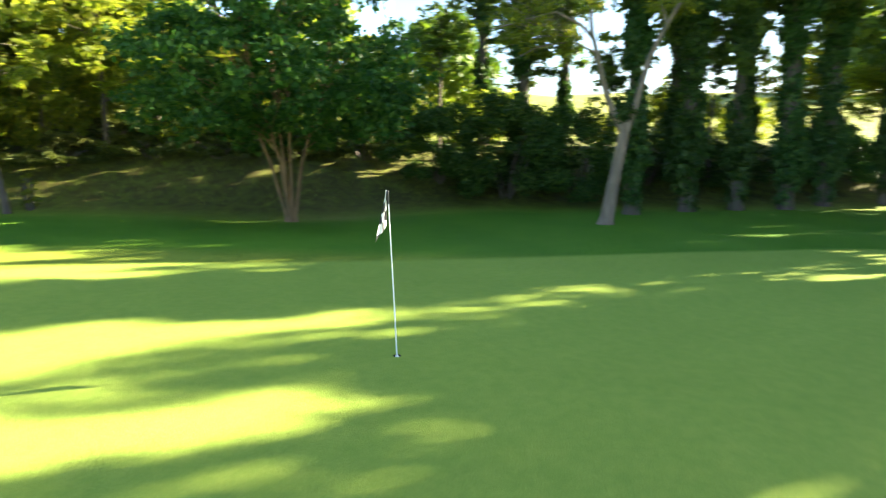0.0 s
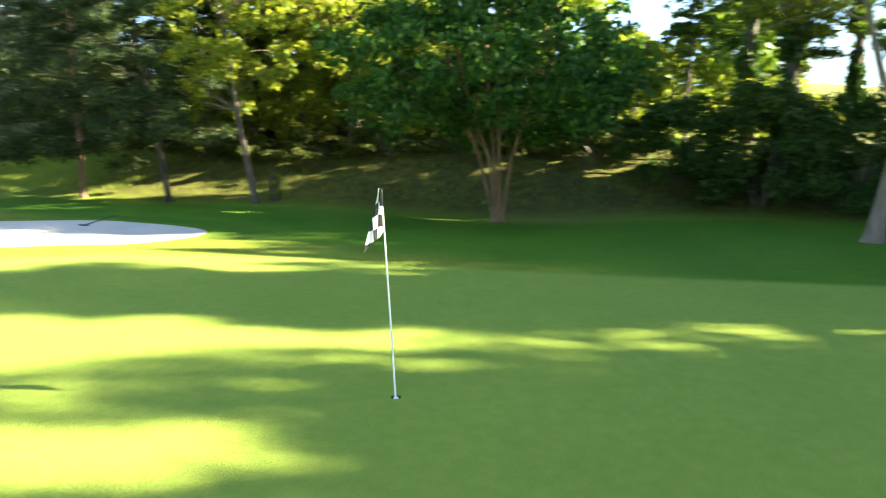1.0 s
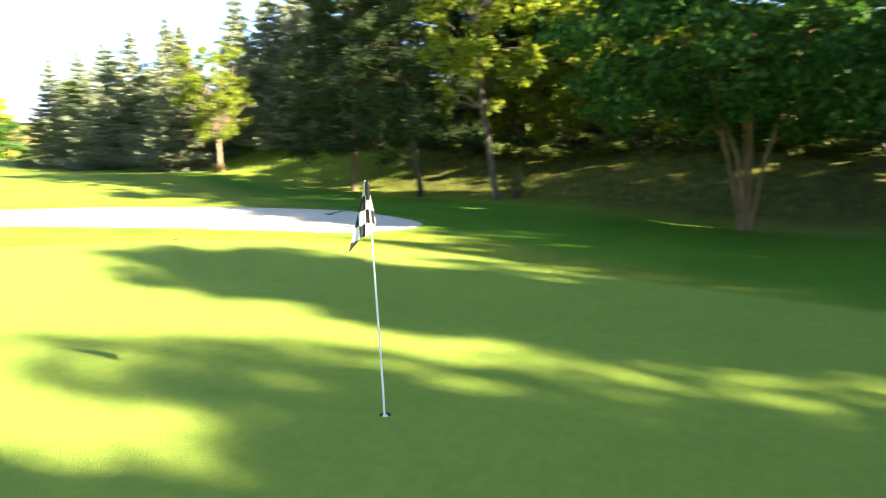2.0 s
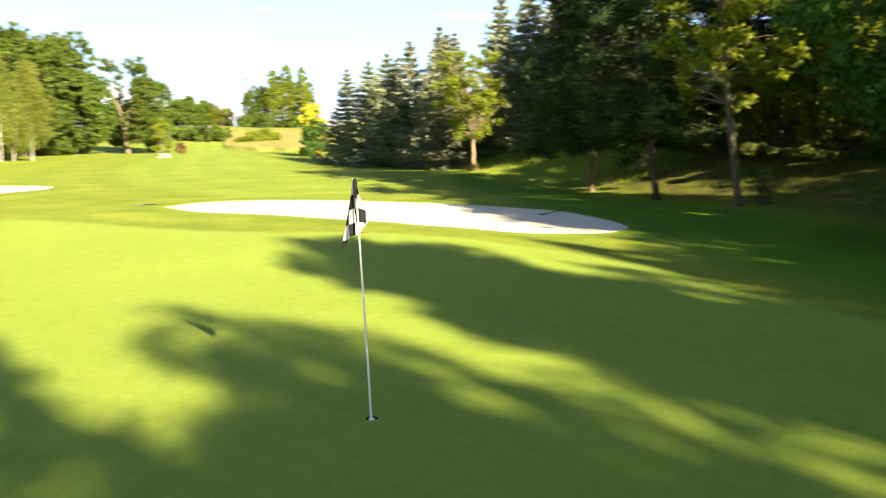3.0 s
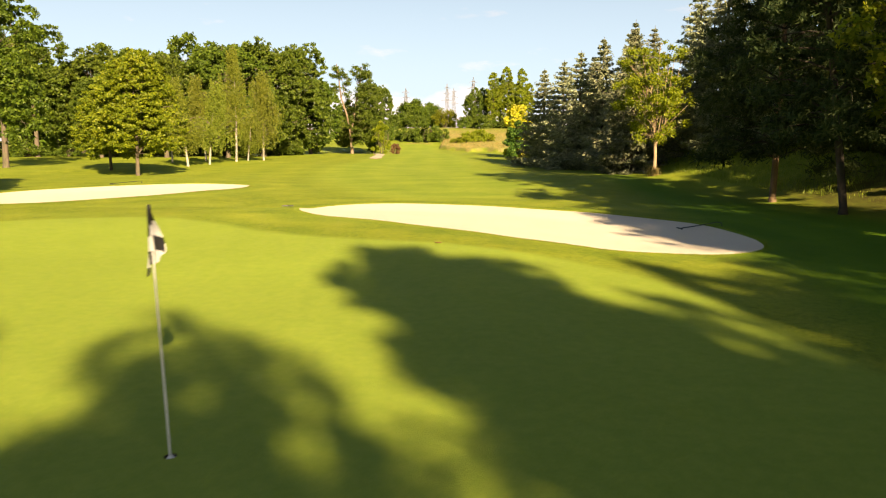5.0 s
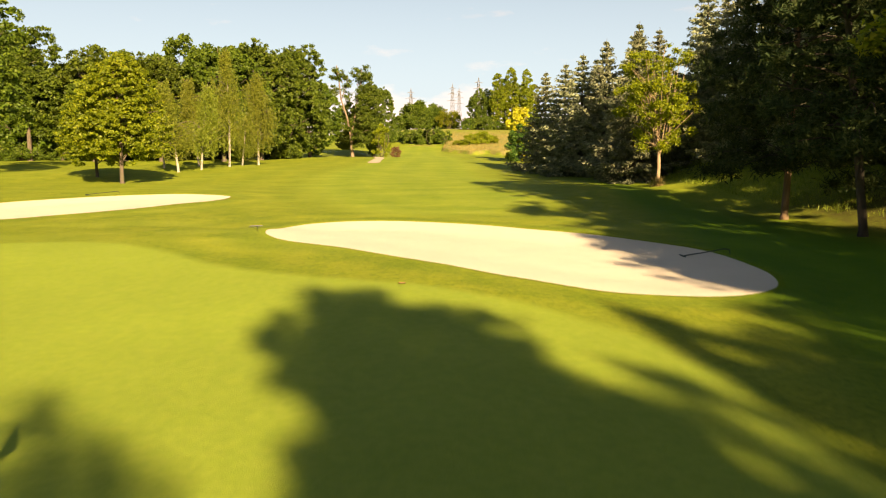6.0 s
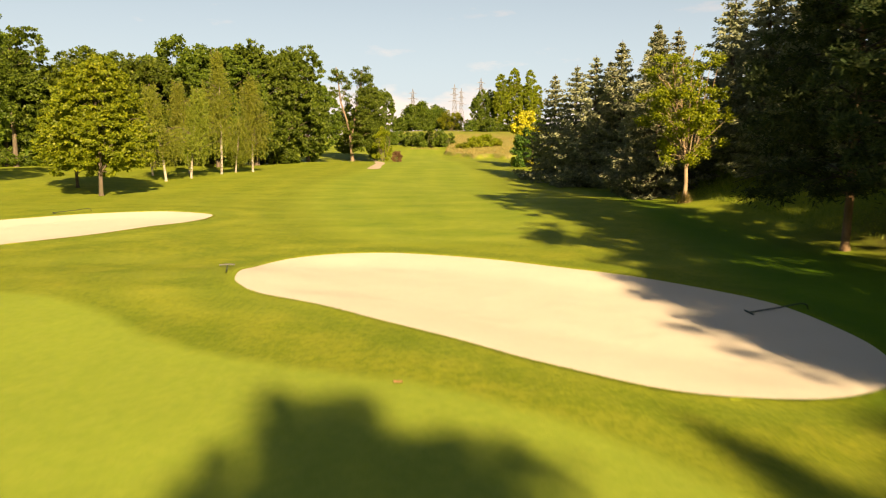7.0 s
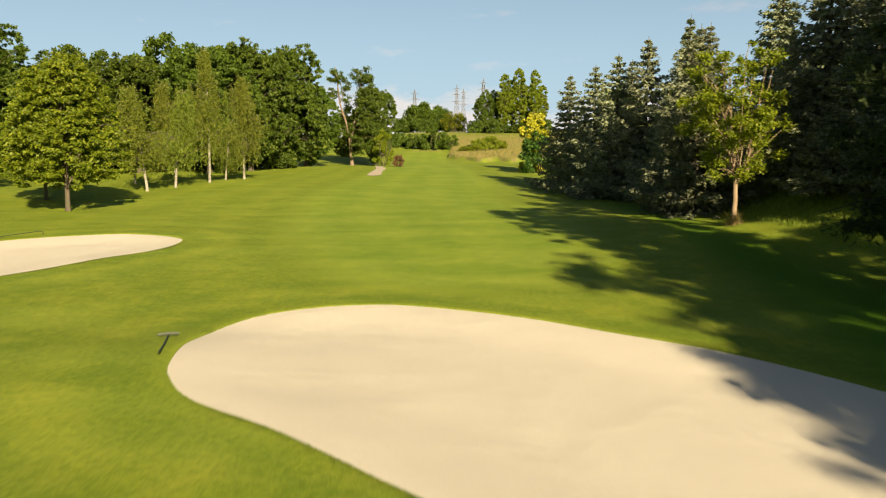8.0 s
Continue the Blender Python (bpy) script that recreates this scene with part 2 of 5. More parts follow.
STEEL = plain_material("galvanised_steel", (0.19, 0.20, 0.24), 0.7, 0.1, 0.15, 0.5)
GRAVEL = plain_material("path_gravel", (0.42, 0.36, 0.28), 0.95, 0, 0.25, 9.0, 0.02)
BALE = plain_material("dead_leaf", (0.30, 0.17, 0.07), 0.8, 0, 0.3, 40)


# ---- mesh tools ----
def link_mesh(name, verts, faces, mat, parent=None, label="", smooth=False, mats=None, index=None):
    """One mesh object out of arrays; faces all have the same number of corners."""
    me = bpy.data.meshes.new(name)
    verts, faces = np.asarray(verts, np.float32), np.asarray(faces, np.int32)
    k = faces.shape[1]
    me.vertices.add(len(verts))
    me.vertices.foreach_set("co", verts.ravel())
    me.loops.add(faces.size)
    me.loops.foreach_set("vertex_index", faces.ravel())
    me.polygons.add(len(faces))
    me.polygons.foreach_set("loop_start", np.arange(0, faces.size, k, dtype=np.int32))
    for mt in mats or [mat]:
        me.materials.append(mt)
    if index is not None:
        me.polygons.foreach_set("material_index", np.asarray(index, np.int32))
    me.update(calc_edges=True)
    me.polygons.foreach_set("use_smooth", np.full(len(faces), smooth))
    ob = new(name, me)
    if parent:
        ob.parent = parent
    if label:
        ob["label"] = label
    return ob


def part(name, bm, mat, parent=None, label="", smooth=False):
    me = bpy.data.meshes.new(name)
    bm.to_mesh(me)
    bm.free()
    me.materials.append(mat)
    if smooth:
        me.polygons.foreach_set("use_smooth", [True] * len(me.polygons))
    ob = new(name, me)
    if parent:
        ob.parent = parent
    if label:
        ob["label"] = label
    return ob


def tube(path, radii, sides=8, rng=None, rough=0.0):
    """Verts and quads of a tapered tube along a path; closed by a small last ring."""
    path, radii = np.asarray(path, float), np.asarray(radii, float)
    n = len(path)
    tan = np.gradient(path, axis=0)
    tan /= np.linalg.norm(tan, axis=1, keepdims=True) + 1e-9
    ref = np.where(np.abs(tan[:, 2:3]) > 0.9, np.array([[1.0, 0, 0]]), np.array([[0, 0, 1.0]]))
    u = np.cross(tan, ref)
    u /= np.linalg.norm(u, axis=1, keepdims=True) + 1e-9
    for i in range(1, n):
        u[i] = u[i - 1] - tan[i] * (u[i - 1] @ tan[i])
        u[i] /= np.linalg.norm(u[i]) + 1e-9
    v = np.cross(tan, u)
    a = np.linspace(0, 2 * np.pi, sides, endpoint=False)
    r = np.repeat(radii[:, None], sides, 1)
    if rng is not None and rough:
        r = r * (1 + rough * rng.standard_normal((n, sides)) * 0.5 + rough * np.sin(a * 3 + 1)[None, :])
    pts = path[:, None] + r[..., None] * (np.cos(a)[None, :, None] * u[:, None] + np.sin(a)[None, :, None] * v[:, None])
    i, j = np.meshgrid(np.arange(n - 1), np.arange(sides), indexing="ij")
    j2 = (j + 1) % sides
    f = np.stack([i * sides + j, i * sides + j2, (i + 1) * sides + j2, (i + 1) * sides + j], -1).reshape(-1, 4)
    return pts.reshape(-1, 3), f


def merge(pieces):
    vs, fs, k = [], [], 0
    for v, f in pieces:
        vs.append(v)
        fs.append(np.asarray(f) + k)
        k += len(v)
    return np.concatenate(vs), np.concatenate(fs)


def unit(a):
    return a / (np.linalg.norm(a, axis=-1, keepdims=True) + 1e-9)


def leaves(points, size, aspect, rng, lean=None, up=0.5, jitter=0.35, tri=False):
    """A folded four-cornered leaf at each point. lean: the way that the tips go; up: how far blades face the sky."""
    n = len(points)
    way = rng.standard_normal((n, 3))
    if lean is not None:
        way = way * 0.6 + lean
    way = unit(way)
    face = rng.standard_normal((n, 3)) + np.array([0, 0, up * 2.0])
    side = unit(np.cross(way, face))
    nor = unit(np.cross(side, way))
    s = size * (1 + jitter * rng.uniform(-1, 1, (n, 1)))
    w = s * aspect
    base = points - way * s * 0.5
    tip = points + way * s * 0.5
    mid = points + way * s * 0.05 - nor * w * 0.22
    if tri:
        three = np.stack([base + side * w * 0.5, tip, base - side * w * 0.5], 1)
        return three.reshape(-1, 3), np.arange(3 * n).reshape(n, 3)
    quad = np.stack([base, mid + side * w * 0.5 + nor * w * 0.2, tip, mid - side * w * 0.5 + nor * w * 0.2], 1)
    f = np.arange(4 * n).reshape(n, 4)
    return quad.reshape(-1, 3), f


def clumps(centres, radii, count, rng, shell=0.75, flat=0.7):
    """Points scattered over leaf clumps, more of them near each clump's outside."""
    centres, radii = np.asarray(centres, float), np.asarray(radii, float)
    weight = radii ** 2
    k = rng.choice(len(centres), count, p=weight / weight.sum())
    d = unit(rng.standard_normal((count, 3)))
    r = radii[k] * (shell + (1 - shell) * rng.uniform(-1.6, 1.0, count)) * (0.8 + 0.35 * rng.uniform(0, 1, count))
    p = d * r[:, None]
    p[:, 2] *= flat
    return centres[k] + p, d


def crown_centres(rng, n, mid, rad, inner=0.45, low=-0.85, lump=0.25):
    """Clump places in the outer part of an uneven ellipsoid."""
    d = unit(rng.standard_normal((n * 3, 3)))
    d = d[d[:, 2] > low][:n]
    bump = 1 + lump * (np.sin(d[:, 0] * 4.1 + rng.uniform(0, 6)) * np.sin(d[:, 1] * 3.7 + rng.uniform(0, 6)) + 0.5 * np.sin(d[:, 2] * 6 + rng.uniform(0, 6)))
    r = np.minimum((inner + (1 - inner) * rng.uniform(0, 1, len(d)) ** 0.5) * bump, 1.03)
    return np.asarray(mid) + d * r[:, None] * np.asarray(rad)


def lobed_centres(rng, n, mid, rad, lobes=9, part_r=0.5, low=-0.8):
    """Clump places on the outsides of several big rounded lobes that make up a crown."""
    mid, rad = np.asarray(mid, float), np.asarray(rad, float)
    d = unit(rng.standard_normal((lobes * 4, 3)))
    d = d[d[:, 2] > low][:lobes]
    d[0] = (0.1, 0.0, 0.9)
    hub = d * rng.uniform(0.42, 0.68, (len(d), 1)) * rad
    size = part_r * rng.uniform(0.75, 1.15, len(d))
    k = rng.integers(0, len(d), n * 2)
    e = unit(rng.standard_normal((n * 2, 3)) + np.array([0, 0, 0.25]))
    p = hub[k] + e * size[k][:, None] * rad * rng.uniform(0.7, 1.05, (n * 2, 1))
    inner = (((p[:, None] - hub[None]) / (size[None, :, None] * rad)) ** 2).sum(-1).min(1) > 0.42
    p = p[inner][:n]
    return mid + p


def bend(a, b, rng, sag=0.08, n=7):
    a, b = np.asarray(a, float), np.asarray(b, float)
    t = np.linspace(0, 1, n)[:, None]
    L = np.linalg.norm(b - a)
    w = rng.standard_normal(3) * sag * L
    return a + (b - a) * t + w * np.sin(np.pi * t) + np.array([0, 0, 0.12 * L]) * np.sin(np.pi * t)


def limb_set(tree, name, start_of, targets, r0, rng, mat, sides=6):
    for q in targets:
        a = start_of(q)
        p = bend(a, q, rng)
        v, f = tube(p, np.linspace(r0, r0 * 0.25, len(p)) * rng.uniform(0.8, 1.1), sides)
        link_mesh(name, v, f, mat, tree, smooth=True)


def twigs(tree, starts, ends, r0, rng, mat):
    pieces = []
    for a, b in zip(starts, ends):
        p = bend(a, b, rng, 0.1, 5)
        pieces.append(tube(p, np.linspace(r0, r0 * 0.3, len(p)), 4))
    v, f = merge(pieces)
    return tagged(link_mesh("twig_mass", v, f, mat, tree), kind="stuff")


def empty_thing(name, label, category, at=(0, 0, 0), group="", kind=""):
    ob = new(name)
    ob.location = at
    return tagged(ob, label, category, group, kind)


# ---- the ground ----
def loop_curve(ctrl, per=10):
    """A smooth closed outline through a few control places."""
    c = np.asarray(ctrl, float)
    p0, p1, p2, p3 = np.roll(c, 1, 0), c, np.roll(c, -1, 0), np.roll(c, -2, 0)
    t = np.linspace(0, 1, per, endpoint=False)[None, :, None]
    p0, p1, p2, p3 = (p[:, None] for p in (p0, p1, p2, p3))
    out = 0.5 * (2 * p1 + (p2 - p0) * t + (2 * p0 - 5 * p1 + 4 * p2 - p3) * t ** 2 + (3 * p1 - p0 - 3 * p2 + p3) * t ** 3)
    return out.reshape(-1, 2)


def signed_distance(px, py, curve):
    """Metres from an outline, negative inside."""
    a, b = curve, np.roll(curve, -1, 0)
    best = np.full(px.shape, 1e9)
    odd = np.zeros(px.shape, bool)
    for (ax, ay), (bx, by) in zip(a, b):
        dx, dy = bx - ax, by - ay
        t = np.clip(((px - ax) * dx + (py - ay) * dy) / (dx * dx + dy * dy + 1e-12), 0, 1)
        best = np.minimum(best, (px - ax - t * dx) ** 2 + (py - ay - t * dy) ** 2)
        if ay != by:
            odd ^= ((ay > py) != (by > py)) & (px < (bx - ax) * (py - ay) / (by - ay) + ax)
    return np.where(odd, -1, 1) * np.sqrt(best)


def nearest_on(px, py, curve):
    """The places on an outline that lie nearest to the given ones."""
    best, qx, qy = np.full(px.shape, 1e9), px.copy(), py.copy()
    for (ax, ay), (bx, by) in zip(curve, np.roll(curve, -1, 0)):
        dx, dy = bx - ax, by - ay
        t = np.clip(((px - ax) * dx + (py - ay) * dy) / (dx * dx + dy * dy + 1e-12), 0, 1)
        d = (px - ax - t * dx) ** 2 + (py - ay - t * dy) ** 2
        near = d < best
        best, qx, qy = np.where(near, d, best), np.where(near, ax + t * dx, qx), np.where(near, ay + t * dy, qy)
    return qx, qy


def smooth(a, b, x):
    t = np.clip((x - a) / (b - a), 0, 1)
    return t * t * (3 - 2 * t)


BUNKER_NEAR = loop_curve([(-4.2, 19.3), (-4.62, 21.2), (-4.5, 23.2), (-3.8, 24.5), (-2.2, 25.5), (-0.4, 25.7), (2.5, 24.65), (4.9, 23.2), (6.9, 21.95),
                          (8.4, 20.6), (9.6, 18.9), (10.2, 16.6), (10.2, 14.8), (9.6, 13.2), (8.4, 12.2), (7.0, 11.8), (5.2, 11.95), (3.7, 12.7),
                          (2.2, 13.8), (0.6, 15.0), (-1.2, 16.35), (-2.9, 17.4), (-3.7, 18.3)])
BUNKER_FAR = loop_curve([(-12.1, 36.2), (-12.9, 38.4), (-15.9, 39.7), (-18.6, 38.6), (-20.8, 36.4), (-23.2, 32.2), (-23.0, 26.5),
                         (-20.5, 23.3), (-17.4, 23.9), (-15.6, 26.6), (-14.1, 29.4), (-13.2, 32.3), (-12.3, 34.2)])
GREEN_EDGE = loop_curve([(6.8, 5.0), (7.2, 3.0), (7.6, 1.2), (8.3, -1.2), (9.2, -4.0), (10.3, -7.3), (11.0, -11.4), (8.5, -16.5), (1, -19),
                         (-9, -18), (-17, -11), (-20, 0), (-18.5, 10), (-14, 16), (-9.4, 17.3), (-6.1, 15.7), (-3.3, 13.3),
                         (-0.6, 12.0), (2.2, 11.1), (4.6, 9.6), (6.2, 7.5)])
FAIRWAY_EDGE = loop_curve([(-2.4, 28.6), (2.4, 28.4), (5.4, 33), (5.6, 42), (4.6, 52), (1.5, 62), (0.2, 80), (-3, 110), (-8.5, 140), (-13, 178),
                           (-20, 178), (-18, 140), (-15.5, 105), (-14, 75), (-11, 50), (-6.5, 36)])

HEIGHTS = [(0, 0, 0), (-8, 0, 0), (0, -10, 0), (-9, -4, 0), (5, -5, 0), (6, 2, -0.02), (-8, 9, 0.0), (-2, 6, 0), (1.4, 11.2, 0.3), (-4.4, 18.8, 0.32), (-1.5, 15.6, 0.3), (1.4, 13.6, 0.27), (3.4, 12.2, 0.18), (6.5, 10.8, 0.0), (-4.7, 24, 0.02), (0, 26.5, 0.0), (5.4, 24, 0.0),
           (10.7, 15, -0.12), (9.4, 11.6, -0.12), (9.4, 20.6, -0.06), (15.8, 1.6, -0.33), (18.3, 7.3, -0.36), (17.5, -4.7, -0.2), (15.2, 27.5, 0.0), (16, 22.5, -0.05),
           (13, 41.6, 0.5), (-12, 37, 0.05), (-26, 51, -0.06), (-29, 66, 0.34), (-27, 76, 0.5), (-26, 83, 0.4), (-25, 132, 0.5),
           (-14, 117, 0.83), (0, 60, 0.2), (0, 100, 0.6), (22, -10, -0.2), (-60, 100, 0.7), (-90, 120, 1.0), (-40, -20, 0), (0, -50, 0), (-20, 30, 0.05)]
TOE = [(-200, 26), (-12, 25), (0, 23.5), (7, 19.8), (18, 17.8), (27, 15.6), (41, 12.6), (60, 11), (75, 8.5), (110, 8), (160, 14), (400, 40)]


def base_height(x, y):
    """The lie of the land, with no hollows."""
    x, y = np.asarray(x, float), np.asarray(y, float)
    num, den = np.zeros(x.shape), np.full(x.shape, 1e-9)
    for cx, cy, cz in HEIGHTS:
        w = 1.0 / ((x - cx) ** 2 + (y - cy) ** 2 + 3.0) ** 1.6
        num, den = num + w * cz, den + w
    z = num / den
    toe = np.interp(y, [t[0] for t in TOE], [t[1] for t in TOE])
    k = x - toe
    z = z + 2.7 * smooth(-0.5, 9, k) + 0.3 * smooth(9, 14, k) * np.sin(y * 0.35 + x * 0.2) + 8.5 * smooth(20, 95, k)
    z = z + 8.0 * smooth(130, 270, y + 0.12 * np.abs(x + 5)) * smooth(-120, -20, x) + 3.0 * smooth(260, 500, y)
    # the lip of long grass in front of the mound, and a low crest behind it
    edge = 144 + 12 * smooth(-4.0, -9.5, x) + 70 * smooth(-9.5, -12.5, x) + 2.0 * np.sin(x * 1.1 + 1)
    z = z + 0.8 * smooth(0.0, 3.0, y - edge) * smooth(-13, -9, x) * (1 - smooth(185, 215, y)) * (1 - smooth(14, 30, x))
    far = np.hypot(x, y)
    z = z + 0.10 * np.sin(x * 0.21 + 1) * np.sin(y * 0.17) * smooth(30, 60, far)
    return z


def hollow(sd):
    return np.where(sd < 0, -0.8 * smooth(0.0, 0.34, -sd), 0.0)


def land(x, y):
    """The height of the turf at one place."""
    return float(base_height(np.array([x]), np.array([y]))[0])


def graded(stops):
    """Grid lines: (from, to, step) stretches."""
    out = []
    for a, b, s in stops:
        out.append(np.linspace(a, b, max(2, int(round((b - a) / s)) + 1))[:-1])
    return np.concatenate(out + [[stops[-1][1]]])


def dry_rise(x, y):
    """How dry the long grass is on the far rise: a mound right of the fairway's end, with a ragged front edge, and a strip before the shrubs."""
    edge = 144 + 12 * smooth(-4.0, -9.5, x) + 70 * smooth(-9.5, -12.5, x) + 2.0 * np.sin(x * 1.1 + 1) + 1.0 * np.sin(x * 2.7)
    d = smooth(0.0, 2.5, y - edge) * (1 - smooth(60, 120, x)) * (1 - 0.55 * smooth(205, 235, y))
    strip = np.exp(-((y - 173.5 - 0.5 * np.sin(x)) / 1.6) ** 2) * smooth(-20.5, -18.0, x) * (1 - smooth(-13.5, -12.0, x))
    return np.maximum(d, 0.8 * strip)


def build_ground():
    gx = graded([(-1500, -300, 200), (-300, -100, 25), (-100, -40, 4), (-40, -24, 1.0), (-24, -12, 0.3), (-12, -6, 0.3), (-6, -0.2, 0.145),
                 (-0.2, 0.2, 0.1), (0.2, 11, 0.15), (11, 36, 0.6), (36, 100, 4), (100, 300, 25), (300, 1500, 200)])
    gy = graded([(-1200, -200, 200), (-200, -60, 14), (-60, -20, 2), (-20, -0.2, 0.6), (-0.2, 0.2, 0.1), (0.2, 10.8, 0.27), (10.8, 26, 0.15), (26, 40, 0.3),
                 (40, 90, 0.9), (90, 135, 3), (135, 185, 1.2), (185, 200, 3), (200, 320, 8), (320, 600, 40), (600, 2200, 200)])
    X, Y = np.meshgrid(gx, gy, indexing="ij")
    x, y = X.ravel(), Y.ravel()
    sd1, sd2 = signed_distance(x, y, BUNKER_NEAR), signed_distance(x, y, BUNKER_FAR)
    sand = np.minimum(sd1, sd2)
    # grid corners close to a bunker's outline lie on it, so that the lip runs smooth
    for curve, sd, reach in ((BUNKER_NEAR, sd1, 0.085), (BUNKER_FAR, sd2, 0.16)):
        at = np.nonzero(np.abs(sd) < reach)[0]
        x[at], y[at] = nearest_on(x[at], y[at], curve)
        sand[at] = 0.0
    z = base_height(x, y) + hollow(sand)
    near = np.hypot(x, y) < 0.5
    z[near] = 0
    nx, ny = len(gx), len(gy)
    i, j = np.meshgrid(np.arange(nx - 1), np.arange(ny - 1), indexing="ij")
    a = i * ny + j
    f = np.stack([a, a + ny, a + ny + 1, a + 1], -1).reshape(-1, 4)
    cx, cy = x[f].mean(1), y[f].mean(1)
    f = f[~((np.abs(cx) < 0.2) & (np.abs(cy) < 0.2))]
    # the turf round the cup: from a square gap down to the round hole
    t = np.linspace(0, 2 * np.pi, 32, endpoint=False) + np.pi / 4
    sq = np.stack([np.cos(t), np.sin(t)], 1)
    sq = 0.2 * sq / np.abs(sq).max(1, keepdims=True)
    rd = 0.054 * np.stack([np.cos(t), np.sin(t)], 1)
    k, m = len(x), np.arange(32)
    ring = np.concatenate([sq, rd])
    f = np.concatenate([f, np.stack([k + m, k + (m + 1) % 32, k + 32 + (m + 1) % 32, k + 32 + m], 1)])
    x, y = np.concatenate([x, ring[:, 0]]), np.concatenate([y, ring[:, 1]])
    z, sand = np.concatenate([z, np.zeros(64)]), np.concatenate([sand, np.full(64, 9.0)])
    # split the quads so that no diagonal crosses a bunker's lip
    s = sand[f]
    cross = ((s[:, 0] * s[:, 2] < 0) & (np.abs(s[:, 0] - s[:, 2]) < 2))[:, None]
    f = np.concatenate([np.where(cross, f[:, [0, 1, 3]], f[:, [0, 1, 2]]), np.where(cross, f[:, [1, 2, 3]], f[:, [0, 2, 3]])])
    ob = link_mesh("ground", np.stack([x, y, z], 1), f, TURF, smooth=True)
    toe = np.interp(y, [q[0] for q in TOE], [q[1] for q in TOE])
    k = x - toe
    litter = smooth(-1.0, 1.6, k) * (1 - smooth(26, 34, y)) * (1 - smooth(18, 30, k)) * 0.85
    dry = dry_rise(x, y)
    dry = np.maximum(dry, 0.6 * smooth(24, 34, k) * (1 - smooth(260, 400, y)))
    dry = np.maximum(dry, 0.75 * np.exp(-((x - 20.0) ** 2 / 1.4 + (y - 6.0) ** 2 / 3.0)))
    # lush rough plus painted shade: the strip between green and bank
    lush_shade = smooth(7.0, 9.5, x - 0.06 * np.clip(y, 0, 30)) * (1 - smooth(55, 85, y)) * (1 - smooth(-3.0, 1.0, k)) * 0.9
    layers = {"lush_shade": lush_shade, "green_sd": signed_distance(x, y, GREEN_EDGE), "fairway_sd": signed_distance(x, y, FAIRWAY_EDGE), "sand_sd": sand, "litter": litter, "dry": dry}
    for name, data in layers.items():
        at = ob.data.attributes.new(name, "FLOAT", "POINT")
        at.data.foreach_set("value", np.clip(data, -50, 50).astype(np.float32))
    return tagged(ob, "mown golf turf with green, fairway and rough", "ground", kind="structure")


build_ground()


def build_bunker(curve, depth, label):
    """A dished bed of raked sand that meets the turf lip."""
    rng = np.random.default_rng(5)
    curve = loop_curve(curve[::2], 4)
    mid = curve.mean(0)
    n = len(curve)
    pts, rings = [], 26
    for k in range(rings):
        s = 1.012 - k / (rings - 1) * 1.012
        q = mid + (curve - mid) * s
        sd = signed_distance(q[:, 0], q[:, 1], curve)
        z = base_height(q[:, 0], q[:, 1]) - 0.02 - depth * smooth(0.0, 2.6, -sd)
        pts.append(np.column_stack([q, z]))
    v = np.concatenate(pts)
    i, j = np.meshgrid(np.arange(rings - 1), np.arange(n), indexing="ij")
    j2 = (j + 1) % n
    f = np.stack([i * n + j, i * n + j2, (i + 1) * n + j2, (i + 1) * n + j], -1).reshape(-1, 4)[:, ::-1]
    ob = link_mesh("bunker_sand", v, f, SAND, smooth=True)
    return tagged(ob, label, "bunker", "sand bunkers", "structure")


build_bunker(BUNKER_NEAR, 0.14, "pale raked sand bunker beside the putting green")
build_bunker(BUNKER_FAR, 0.14, "pale sand bunker across the fairway approach")


def build_path():
    line = loop_curve([(-13.0, 93), (-13.9, 100), (-14.6, 107), (-16.9, 117), (-18.0, 117), (-16.0, 107), (-15.3, 100), (-14.6, 93)], 5)
    n = len(line) // 2
    a, b = line[:n], line[n:2 * n][::-1]
    v = []
    for s in np.linspace(0, 1, 5):
        q = a + (b - a) * s
        v.append(np.column_stack([q, base_height(q[:, 0], q[:, 1]) + 0.05]))
    v = np.concatenate(v)
    i, j = np.meshgrid(np.arange(4), np.arange(n - 1), indexing="ij")
    f = np.stack([i * n + j, (i + 1) * n + j, (i + 1) * n + j + 1, i * n + j + 1], -1).reshape(-1, 4)
    return tagged(link_mesh("path", v, f, GRAVEL, smooth=True), "narrow pale gravel path beside the fairway", "path", kind="structure")


build_path()


